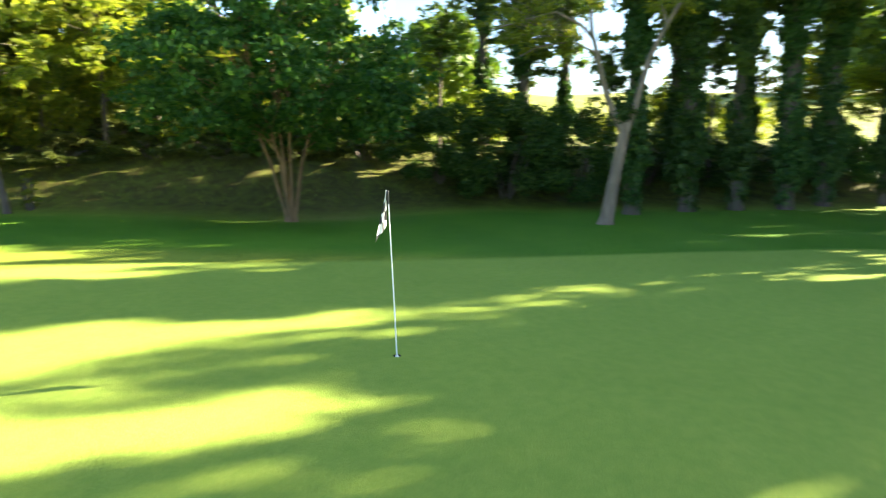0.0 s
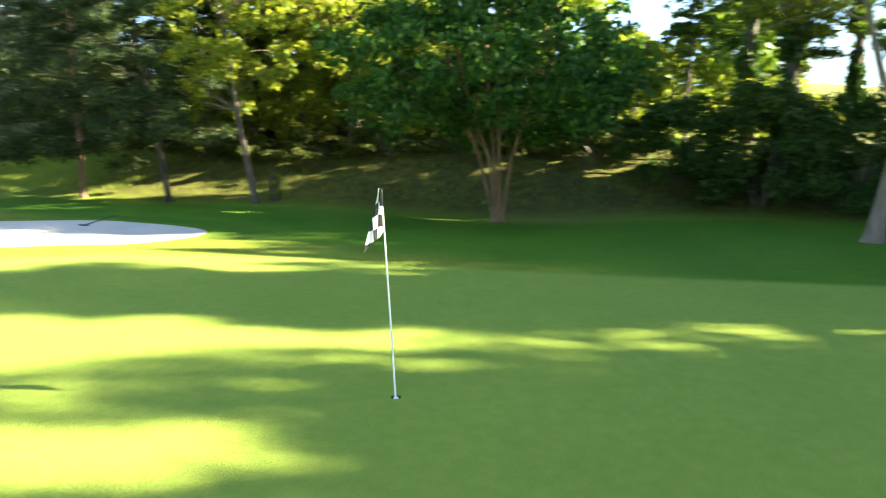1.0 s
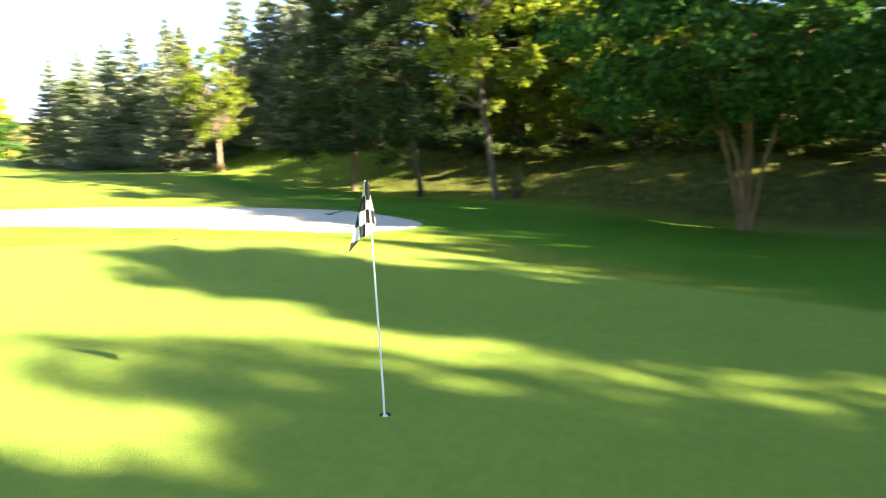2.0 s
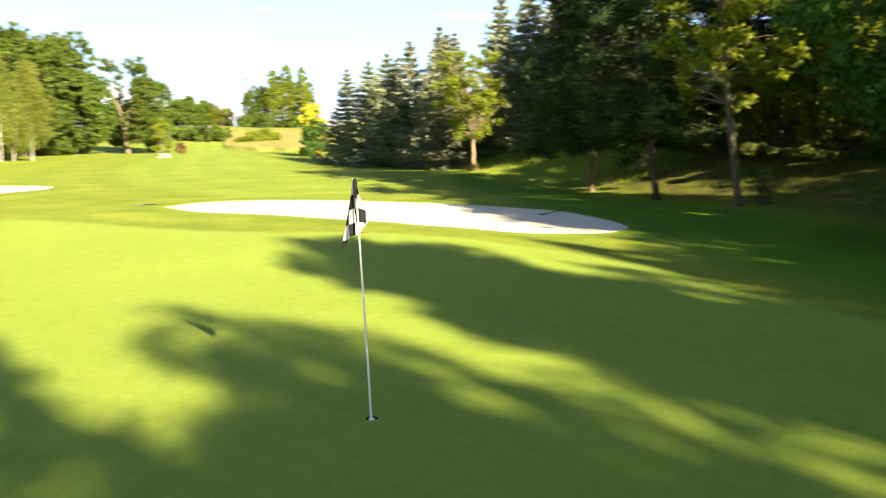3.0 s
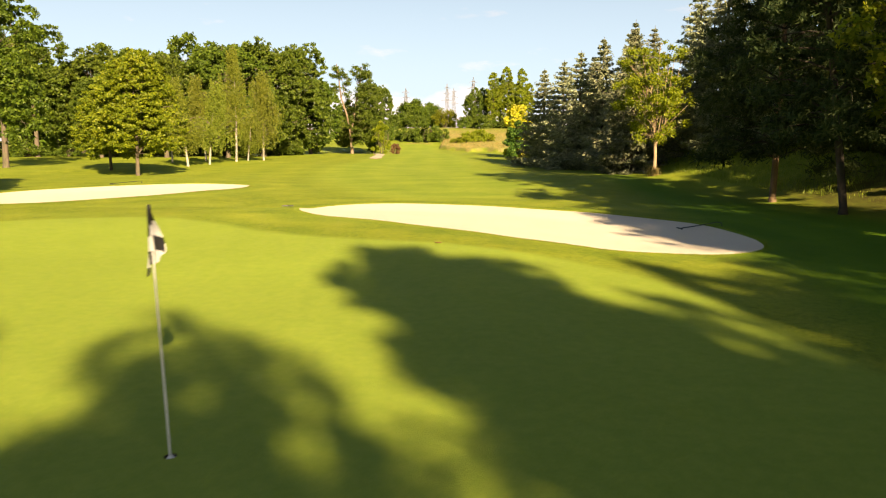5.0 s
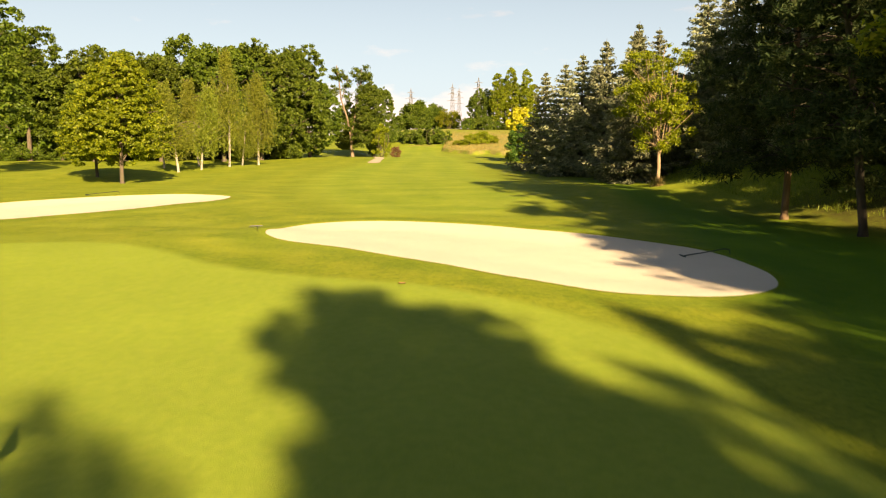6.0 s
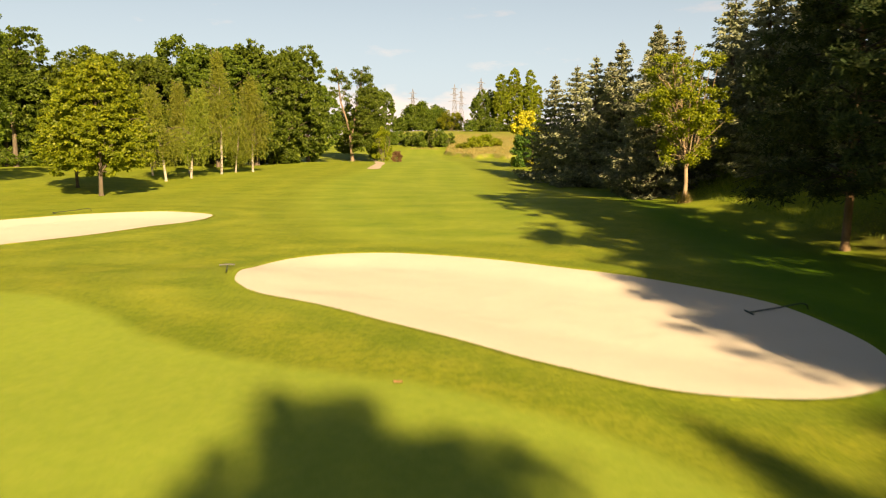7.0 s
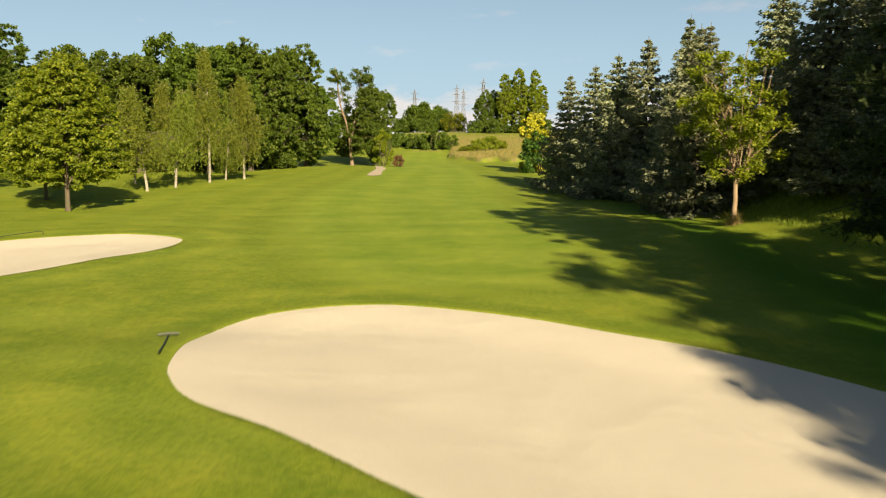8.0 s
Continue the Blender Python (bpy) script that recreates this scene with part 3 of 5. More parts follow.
# ---- the flag and the hole ----
def build_flagstick():
    ob = empty_thing("flagstick", "white flagstick with black and white checkered flag", "golf flag", (0, 0, -0.12))
    lean = np.array([-0.10, 0.08, 2.13])
    q = [np.array([0, 0, 0.0]), lean * 0.25 + [0, 0, 0.12], lean * 0.6 + [0, 0, 0.12], lean * 0.985 + [0, 0, 0.12]]
    v, f = tube(q, [0.0105, 0.0105, 0.009, 0.008], 10)
    pole = link_mesh("pole", v, f, WHITE_PAINT, ob, smooth=True)
    top = lean + [0, 0, 0.12]
    v, f = tube([top - [0, 0, 0.16], top - [0, 0, 0.03], top, top + [0, 0, 0.012]], [0.017, 0.017, 0.014, 0.002], 10)
    link_mesh("finial", v, f, BLACK_PAINT, pole, "black sleeve at the tip", smooth=True)
    v, f = tube([[0, 0, 0.0], [0, 0, 0.10], [0, 0, 0.118], [0, 0, 0.122]], [0.03, 0.03, 0.024, 0.011], 16)
    link_mesh("ferrule", v, f, WHITE_PAINT, pole, smooth=True)
    # the cloth hangs limp in one deep fold round the back of the pole
    nu, nv = 36, 40
    a, w = np.meshgrid(np.linspace(0, 1, nu + 1), np.linspace(0, 1, nv + 1), indexing="ij")
    low = 1.73 - 0.20 * a ** 1.4 - 0.03 * np.sin(np.pi * a * 1.5) ** 2
    zz = 2.14 - w * (2.14 - low)
    k_r, k_l = 0.06 + 0.94 * smooth(0.0, 0.95, w), 0.08 + 0.92 * w
    right, back, left = np.array([0.085, 0.06]), np.array([-0.03, 0.03]), np.array([-0.15, 0.165])
    b0, b1, b2 = (1 - a) ** 2, 2 * a * (1 - a), a ** 2
    wave = 0.010 * np.sin(a * 13 + w * 3) * w
    px = lean[0] * zz / 2.13 + b0 * k_r * right[0] + b1 * back[0] + b2 * k_l * left[0] + wave
    py = lean[1] * zz / 2.13 + b0 * k_r * right[1] + b1 * back[1] + b2 * k_l * left[1] + wave
    v = np.stack([px, py, zz + 0.12], -1).reshape(-1, 3)
    i, j = np.meshgrid(np.arange(nu), np.arange(nv), indexing="ij")
    q = i * (nv + 1) + j
    f = np.stack([q, q + nv + 1, q + nv + 2, q + 1], -1).reshape(-1, 4)
    off = np.hypot(px - lean[0] * zz / 2.13, py - lean[1] * zz / 2.13)
    down = ((2.14 - zz) - 0.40 * off) / 0.118
    check = (down.astype(int) + (off / 0.105).astype(int) + (a > 0.45))[:-1, :-1] % 2
    cloth = link_mesh("flag", v, f, None, ob, "limp checkered cloth", True, [CLOTH_BLACK, CLOTH_WHITE], check.ravel())
    md = cloth.modifiers.new("thickness", "SOLIDIFY")
    md.thickness = 0.002


build_flagstick()


def build_cup():
    ob = empty_thing("hole_cup", "white-lined golf hole cut into the green", "golf hole")
    v, f = tube([[0, 0, -0.13], [0, 0, -0.03], [0, 0, -0.028], [0, 0, -0.13]], [0.054, 0.054, 0.050, 0.050], 32)
    link_mesh("liner", v, f, WHITE_PAINT, ob, smooth=True)
    v, f = tube([[0, 0, -0.031], [0, 0, 0.001]], [0.0545, 0.0545], 32)
    link_mesh("soil_wall", v, f, CUP_DARK, ob, smooth=True)
    bm = bmesh.new()
    bmesh.ops.create_circle(bm, cap_ends=True, segments=32, radius=0.055)
    bmesh.ops.translate(bm, verts=bm.verts, vec=(0, 0, -0.125))
    part("bottom", bm, CUP_DARK, ob)


build_cup()


# ---- rakes ----
def build_rake(at, yaw, length, head, tilt, label, mat_h, mat_b, hook=0.0):
    ob = empty_thing("bunker_rake", label, "rake", at, "bunker rakes")
    ob.rotation_euler = (0, 0, yaw)
    p = [np.array([0, 0, 0.05]), np.array([length * 0.5, 0.02, 0.05 + tilt * 0.5]), np.array([length, 0, 0.03 + tilt])]
    if hook:
        p[2:] = [np.array([length * 0.9, 0.01, 0.05 + tilt]), np.array([length, 0, 0.02 + tilt]), np.array([length + 0.04, 0, tilt - hook])]
    v, f = tube(p, np.linspace(0.017, 0.015, len(p)), 8)
    stick = link_mesh("handle", v, f, mat_h, ob, smooth=True)
    v, f = tube([p[-2] * 0.2 + p[-1] * 0.8, p[-1] + (p[-1] - p[-2]) * 0.02], [0.019, 0.019], 8)
    link_mesh("grip", v, f, mat_h, stick, smooth=True)
    v, f = tube([[0, -head / 2, 0.055], [-0.01, -head / 4, 0.06], [-0.015, 0, 0.062], [-0.01, head / 4, 0.06], [0, head / 2, 0.055]], [0.018, 0.022, 0.024, 0.022, 0.018], 8)
    bar = link_mesh("head", v, f, mat_b, ob, smooth=True)
    for k in range(12):
        yk = -head / 2 + head * (k + 0.5) / 12
        v, f = tube([[0, yk, 0.05], [-0.005, yk, 0.02], [-0.01, yk, -0.005]], [0.008, 0.007, 0.003], 5)
        link_mesh("tooth", v, f, mat_b, bar)
    return ob


build_rake((8.75, 18.0, land(8.75, 18.0) - 0.115), radians(8), 1.4, 0.45, 0.20, "dark bunker rake lying on the raked sand", RAKE_GREEN, RAKE_GREEN, 0.14)
build_rake((-5.25, 21.45, land(-5.25, 21.45) + 0.03), radians(-69), 2.0, 0.45, land(-4.55, 19.6) - land(-5.25, 21.45) + 0.04, "grey-headed bunker rake lying on the turf", RAKE_GREEN, RAKE_GREY)
build_rake((-21.1, 37.4, land(-21.1, 37.4) + 0.03), radians(53), 1.9, 0.45, land(-19.95, 38.95) - land(-21.1, 37.4) + 0.10, "dark bunker rake lying on the turf beside the sand", RAKE_GREEN, RAKE_GREEN, 0.10)


# ---- trees ----
def spruce(name, height, radius, rng, needle, count, label):
    """Whorls of arching boughs, each a flat spray of side twigs that hang a little, with dark gaps between."""
    ob = empty_thing(name, label, "spruce tree", group="blue spruces")
    v, f = tube([[0, 0, 0], [0.03, 0, height * 0.3], [0, 0.03, height * 0.7], [0, 0, height * 0.985]], [0.22, 0.17, 0.08, 0.015], 8, rng, 0.05)
    link_mesh("trunk", v, f, BARK, ob, smooth=True)
    pts, lean, big, sticks = [], [], [], []
    rows = int(height / 0.50)
    for k in range(rows):
        h = height * (0.055 + 0.935 * (k / rows) ** 0.93)
        r = (radius * (1 - h / height) ** 0.95 + 0.05) * rng.uniform(0.80, 1.10)
        m = int(7 + 9 * (1 - h / height))
        a0 = rng.uniform(0, 6.3)
        for b in range(m):
            a = a0 + 6.283 * (b + rng.uniform(-0.3, 0.3)) / m
            rr = r * rng.uniform(0.62, 1.16)
            t = np.linspace(0.12, 1, 5)
            droop = -0.34 * rr * t + 0.26 * rr * t ** 3 + 0.30 * (h / height) * rr * t
            line = np.stack([np.cos(a) * rr * t, np.sin(a) * rr * t, h + droop + rng.uniform(-0.09, 0.09)], 1)
            sticks.append(tube(line, np.linspace(0.03, 0.008, 5), 3))
            out, side = np.array([np.cos(a), np.sin(a), 0.0]), np.array([-np.sin(a), np.cos(a), 0.0])
            for q in range(max(5, int(16 * rr / radius + 4))):
                # one side twig with its needles along it
                s0 = 1 - rng.uniform(0, 1) ** 1.25 * 0.85
                at = np.array([np.interp(s0, t, line[:, c]) for c in range(3)])
                reach = (0.32 * rr * (1.08 - s0) + 0.16 * min(1.0, rr)) * rng.uniform(0.6, 1.2)
                way = out * rng.uniform(0.45, 1.0) + side * rng.uniform(-1, 1) + np.array([0, 0, rng.uniform(-0.40, 0.0)])
                way /= np.linalg.norm(way)
                c = max(6, int(count * rr / radius * 0.17))
                u = rng.uniform(0, 1, (c, 1))
                pts.append(at + way * reach * u + np.array([0, 0, -0.10]) * u ** 2 + rng.normal(0, 0.035, (c, 3)))
                lean.append(np.repeat(way[None] * 1.3 + [0, 0, 0.15], c, 0))
                big.append(np.full((c, 1), 0.18 + 0.24 * (1 - s0)) * min(1.0, 0.6 + 0.4 * rr))
    v, f = merge(sticks)
    tagged(link_mesh("branchwork", v, f, BARK, ob), kind="stuff")
    v, f = leaves(np.concatenate(pts), np.concatenate(big), 0.50, rng, np.concatenate(lean), 0.25, tri=True)
    link_mesh("crown", v, f, needle, ob)
    return ob


def broad_tree(name, label, category, rng, height, mid, rad, leaf_mat, bark, n_clump, clump_r, n_leaf, size, trunk_r=0.25, limbs=6, low=-0.7, flat=0.7,
               fork=0.35, group="", aspect=0.62, lump=0.25, inner=0.45, lean=(0, 0), up=0.5, shell=0.75, lobes=0, part_r=0.5, tri=False, rise=0.55, taper=0.0):
    """A tree with a tapered trunk, main limbs, twigs and a crown of leaf clumps."""
    ob = empty_thing(name, label, category, group=group)
    top = np.array([lean[0], lean[1], height * 0.9])
    top[2] = min(top[2], mid[2] + 0.45 * rad[2])
    path = [np.array([0, 0, -0.1]), np.array([0, 0, 0.25]), top * 0.3 + rng.normal(0, 0.05, 3), top * 0.6 + rng.normal(0, 0.12, 3), top]
    v, f = tube(path, [trunk_r * 1.5, trunk_r * 1.08, trunk_r * 0.85, trunk_r * 0.5, trunk_r * 0.08], 10, rng, 0.05)
    link_mesh("trunk", v, f, bark, ob, smooth=True)
    c = lobed_centres(rng, n_clump, mid, rad, lobes, part_r, low) if lobes else crown_centres(rng, n_clump, mid, rad, inner, low, lump)

    c[:, :2] *= 1 - taper * np.clip((c[:, 2:3] - mid[2] + 0.3 * rad[2]) / (1.3 * rad[2]), 0, 1)

    def start(q):
        z = max(height * fork * 0.8, q[2] - rise * np.hypot(q[0], q[1]))
        z = min(z, top[2] * 0.9)
        return top * (z / top[2])

    pick = rng.permutation(len(c))
    limb_set(ob, "limb", start, c[pick[:limbs]], trunk_r * 0.42, rng, bark)
    rest = c[pick[limbs:limbs + 40]]
    twigs(ob, [start(q) for q in rest], rest, trunk_r * 0.14, rng, bark)
    radii = clump_r * rng.uniform(0.6, 1.3, len(c))
    p, d = clumps(c, radii, n_leaf, rng, shell, flat)
    v, f = leaves(p, size * (1.15 if tri else 1.0), aspect * (1.15 if tri else 1.0), rng, d * 0.5 + [0, 0, -0.35], up, tri=tri)
    link_mesh("crown", v, f, leaf_mat, ob)
    return ob


def place(ob, x, y, yaw=0.0, scale=1.0, sink=0.05):
    ob.location = (x, y, land(x, y) - sink)
    ob.rotation_euler = (0, 0, radians(yaw))
    ob.scale = (scale, scale, scale)
    return ob


def again(ob, x, y, yaw=0.0, scale=1.0, tall=1.0, label="", sink=0.05):
    keep = tuple(ob.scale)
    ob.scale = (1, 1, 1)
    c = copy_thing(ob, Matrix.LocRotScale((x, y, land(x, y) - sink), Euler((0, 0, radians(yaw))), (scale, scale, scale * tall)))
    ob.scale = keep
    if label:
        c["label"] = label
    return c


R = np.random.default_rng


# the multi-stemmed maple on the toe of the bank
def build_maple():
    rng = R(11)
    ob = empty_thing("maple_tree", "dark green multi-stemmed maple at the foot of the bank", "maple tree")
    stems = [((0.0, 0.85), (0.2, 2.6)), ((0.2, 0.35), (0.6, 1.0)), ((-0.1, 0.0), (-0.8, -0.2)), ((0.1, -0.40), (0.5, -1.6)), ((-0.35, 0.3), (-1.8, 1.2))]
    ends = []
    for k, ((x1, y1), (x2, y2)) in enumerate(stems):
        b = np.array([x1 * 0.25, y1 * 0.28, -0.1])
        path = [b, b + [0.0, 0.02, 0.4], [x1, y1, 2.4], [x1 * 0.6 + x2 * 0.5, y1 * 0.6 + y2 * 0.5, 4.6], [x2, y2, 7.5], [x2 * 1.5, y2 * 1.5, 11.5]]
        v, f = tube(path, [0.14, 0.09, 0.068, 0.060, 0.046, 0.02], 9, rng, 0.10)
        link_mesh("stem", v, f, BARK_MAPLE, ob, smooth=True)
        ends.append(np.array(path, float))
    c = crown_centres(rng, 250, (0.5, 0.8, 8.6), (4.6, 4.7, 5.4), 0.30, -0.92, 0.24)
    c = np.concatenate([c, crown_centres(rng, 140, (0.1, 0.8, 5.6), (5.8, 6.4, 2.6), 0.3, -0.95, 0.2),
                        crown_centres(rng, 90, (0.3, 0.8, 4.4), (4.8, 5.4, 1.5), 0.35, -0.95, 0.4)])

    def start(q):
        s = ends[int(np.argmin([np.hypot(*(e[4][:2] - q[:2])) for e in ends]))]
        z = np.clip(q[2] - 0.5 * np.hypot(q[0], q[1]), 2.6, 9.0)
        return np.array([np.interp(z, s[:, 2], s[:, 0]), np.interp(z, s[:, 2], s[:, 1]), z])

    pick = rng.permutation(len(c))
    limb_set(ob, "limb", start, [q for q in c[pick] if q[2] > 6.0][:14], 0.05, rng, BARK_MAPLE)
    high = np.array([q for q in c[pick] if q[2] > 4.6])[14:150]
    twigs(ob, [start(q) for q in high], high, 0.02, rng, BARK_MAPLE)
    p, d = clumps(c, 0.85 * rng.uniform(0.6, 1.3, len(c)), 39000, rng, 0.65, 0.55)
    v, f = leaves(p, 0.22, 0.85, rng, d * 0.5 + [0, 0, -0.4], 0.6)
    link_mesh("crown", v, f, LEAF_MAPLE, ob)
    return place(ob, 18.35, 7.3)


build_maple()


# the leaning, forked tree in front of the ivy-clad row
def build_leaning_tree():
    rng = R(12)
    ob = empty_thing("leaning_tree", "leaning pale-barked forked tree with thin foliage", "tree")
    trunk = [[0, 0.05, -0.1], [0.02, -0.02, 0.3], [0.02, -0.22, 1.6], [0, -0.52, 3.3], [0, -0.56, 3.7]]
    v, f = tube(trunk, [0.37, 0.26, 0.21, 0.185, 0.12], 12, rng, 0.05)
    link_mesh("trunk", v, f, BARK_GREY, ob, smooth=True)
    arms = [([[0, -0.52, 3.2], [0, -0.15, 4.0], [0, 0.13, 4.6], [0, 0.5, 6.0], [0.05, 0.72, 6.9], [0.1, 0.9, 9.0], [0.2, 1.1, 11]], 0.13),
            ([[0, -0.52, 3.2], [0.05, -0.87, 4.2], [0.1, -1.30, 5.9], [0.2, -1.9, 7.1], [0.3, -3.0, 9.0], [0.3, -4.2, 10.5]], 0.13),
            ([[0, 0.66, 6.6], [-0.1, 1.1, 7.05], [-0.2, 2.0, 7.5], [-0.3, 3.1, 7.2], [-0.4, 4.3, 6.9]], 0.07), ([[0, 0.55, 6.1], [-0.2, 1.4, 6.5], [-0.3, 2.6, 6.3], [-0.4, 3.4, 5.9]], 0.045),
            ([[0.2, -1.9, 7.0], [0.2, -1.5, 8.3], [0.2, -1.3, 9.6]], 0.06)]
    for a, r in arms:
        v, f = tube(a, np.linspace(r, r * 0.3, len(a)), 8, rng, 0.04)
        link_mesh("limb", v, f, BARK_GREY, ob, smooth=True)
    c = np.concatenate([crown_centres(rng, 58, (-0.3, 2.5, 6.9), (1.7, 2.5, 1.15), 0.2, -0.95, 0.4), crown_centres(rng, 12, (0.2, -2.2, 7.6), (1.2, 1.4, 0.8), 0.2, -0.95, 0.4),
                        crown_centres(rng, 46, (1.2, -0.6, 10.6), (2.0, 3.0, 1.9), 0.3)])
    twigs(ob, [np.array([-0.2, 0.75 + 0.55 * (q[1] - 0.75), 6.7 + 0.3 * (q[2] - 6.7)]) for q in c[:58]], c[:58], 0.014, rng, BARK_GREY)
    p, d = clumps(c, 0.42 * rng.uniform(0.5, 1.4, len(c)), 9500, rng, 0.6, 0.5)
    v, f = leaves(p, 0.14, 0.6, rng, d * 0.5 + [0, 0, -0.3], 0.5)
    link_mesh("crown", v, f, LEAF_LIGHT, ob)
    p, d = clumps([(0.1, -0.35, 3.9), (0.1, -0.6, 4.1), (0.15, -0.45, 4.2)], [0.45, 0.45, 0.4], 900, rng)
    v, f = leaves(p, 0.13, 0.8, rng)
    link_mesh("ivy_tuft", v, f, LEAF_IVY, ob, "dark ivy tuft in the fork")
    return place(ob, 17.5, -4.7)


build_leaning_tree()


def ivy_tree(rng, height, width, label):
    """A tall trunk wrapped in ivy, with a thin crown over it."""
    ob = empty_thing("ivy_tree", label, "tree", group="ivy-clad trees")
    v, f = tube([[0, 0, -0.1], [0, 0, 0.4], [0.1, 0, height * 0.4], [0.15, 0.1, height * 0.75], [0.2, 0.1, height]], [0.42, 0.30, 0.24, 0.16, 0.03], 10, rng, 0.06)
    link_mesh("trunk", v, f, BARK, ob, smooth=True)
    n = 90
    z = np.linspace(0.35, height * 0.85, n)
    a = rng.uniform(0, 6.3, n)
    wob = width * (0.70 + 0.14 * np.sin(z * 1.1 + rng.uniform(0, 6)) + 0.10 * np.sin(z * 2.7 + rng.uniform(0, 6)))
    c = np.stack([np.cos(a) * wob * 0.35, np.sin(a) * wob * 0.35, z], 1)
    p, d = clumps(c, wob * rng.uniform(0.45, 1.15, n), 13500, rng, 0.8, 1.1)
    v, f = leaves(p, 0.22, 0.95, rng, d * 0.6 + [0, 0, -0.6], 0.2, tri=True)
    link_mesh("ivy", v, f, LEAF_IVY, ob, "dark glossy ivy sleeve")
    c = crown_centres(rng, 170, (0.2, 0.1, height * 0.72), (2.7, 2.7, height * 0.36), 0.2, -0.95, 0.35)
    limb_set(ob, "limb", lambda q: np.array([0.15, 0.1, max(3.0, q[2] - 1.5)]), c[:7], 0.06, rng, BARK)
    p, d = clumps(c, 0.5 * rng.uniform(0.5, 1.5, len(c)), 8200, rng, 0.6, 0.6)
    v, f = leaves(p, 0.27, 0.75, rng, d * 0.5 + [0, 0, -0.4], 0.4, tri=True)
    link_mesh("crown", v, f, LEAF_WOOD, ob)
    return ob


IVY_A = place(ivy_tree(R(21), 17, 0.85, "tall tree with a dark ivy-clad trunk"), 22.8, -8.7)
IVY_B = place(ivy_tree(R(22), 15, 0.66, "slender tree with an ivy-clad trunk"), 21.3, -6.15)
again(IVY_B, 23.7, -11.0, 70, 1.0, 1.05)
again(IVY_A, 24.3, -13.3, 130, 1.0, 1.05)
again(IVY_A, 25.6, -15.4, 220, 1.05, 1.0)
again(IVY_B, 25.9, -18.3, 10, 1.0, 1.12)
again(IVY_B, 33.5, 0.6, 140, 1.0, 1.05)
again(IVY_B, 27.5, -1.6, 250, 0.9, 0.9)
again(IVY_A, 29.5, -9.5, 20, 0.95, 1.0)
again(IVY_B, 31.0, -13.5, 100, 0.9, 1.0)
again(IVY_B, 33.0, -4.0, 200, 0.85, 0.95)
again(IVY_B, 30.5, -21.0, 310, 0.95, 1.0)


def bush(name, rng, size, mat, n_leaf, leaf, label, n_clump=60, category="bush", group="", tri=False):
    """A dense shrub: stems at the foot and overlapping leaf clumps down to the ground."""
    ob = empty_thing(name, label, category, group=group)
    pieces = []
    for k in range(7):
        a = rng.uniform(0, 6.3)
        e = np.array([np.cos(a) * size[0] * 0.5, np.sin(a) * size[1] * 0.5, size[2] * 0.75])
        p = bend([np.cos(a) * 0.15, np.sin(a) * 0.15, -0.1], e, rng)
        pieces.append(tube(p, np.linspace(0.06, 0.015, len(p)), 5))
    v, f = merge(pieces)
    tagged(link_mesh("stem_mass", v, f, BARK, ob), kind="stuff")
    c = crown_centres(rng, n_clump, (0, 0, size[2] * 0.42), (size[0], size[1], size[2] * 0.6), 0.35, -0.75, 0.2)
    c[:, 2] = np.maximum(c[:, 2], 0.25)
    rad = 0.26 * min(size) * rng.uniform(0.6, 1.3, len(c))
    p, d = clumps(c, rad, n_leaf, rng, 0.75, 0.8)
    p = p[p[:, 2] > 0.0]
    v, f = leaves(p, leaf, 0.65, rng, unit(p - c.mean(0)) * 0.5 + [0, 0, -0.3], 0.5, tri=tri)
    link_mesh("foliage", v, f, mat, ob)
    return ob


BUSH_A = place(bush("bush", R(31), (2.6, 3.0, 4.6), LEAF_BUSH, 15000, 0.19, "large dark green bush at the edge of the bank", tri=True), 25.2, -0.9)
again(BUSH_A, 25.6, -4.2, 100, 0.92, 0.95)
again(BUSH_A, 25.8, 2.3, 200, 0.85, 0.9)
again(BUSH_A, 27.6, -7.8, 300, 0.75, 0.75)
again(BUSH_A, 28.0, -12.0, 40, 0.7, 0.7)
again(BUSH_A, 28.6, -17.0, 140, 0.8, 0.7)
again(BUSH_A, 29.0, 36.0, 60, 0.95, 0.9)
again(BUSH_A, 31.5, 32.0, 160, 0.95, 0.9)
again(BUSH_A, 27.0, 39.5, 250, 0.9, 0.9)

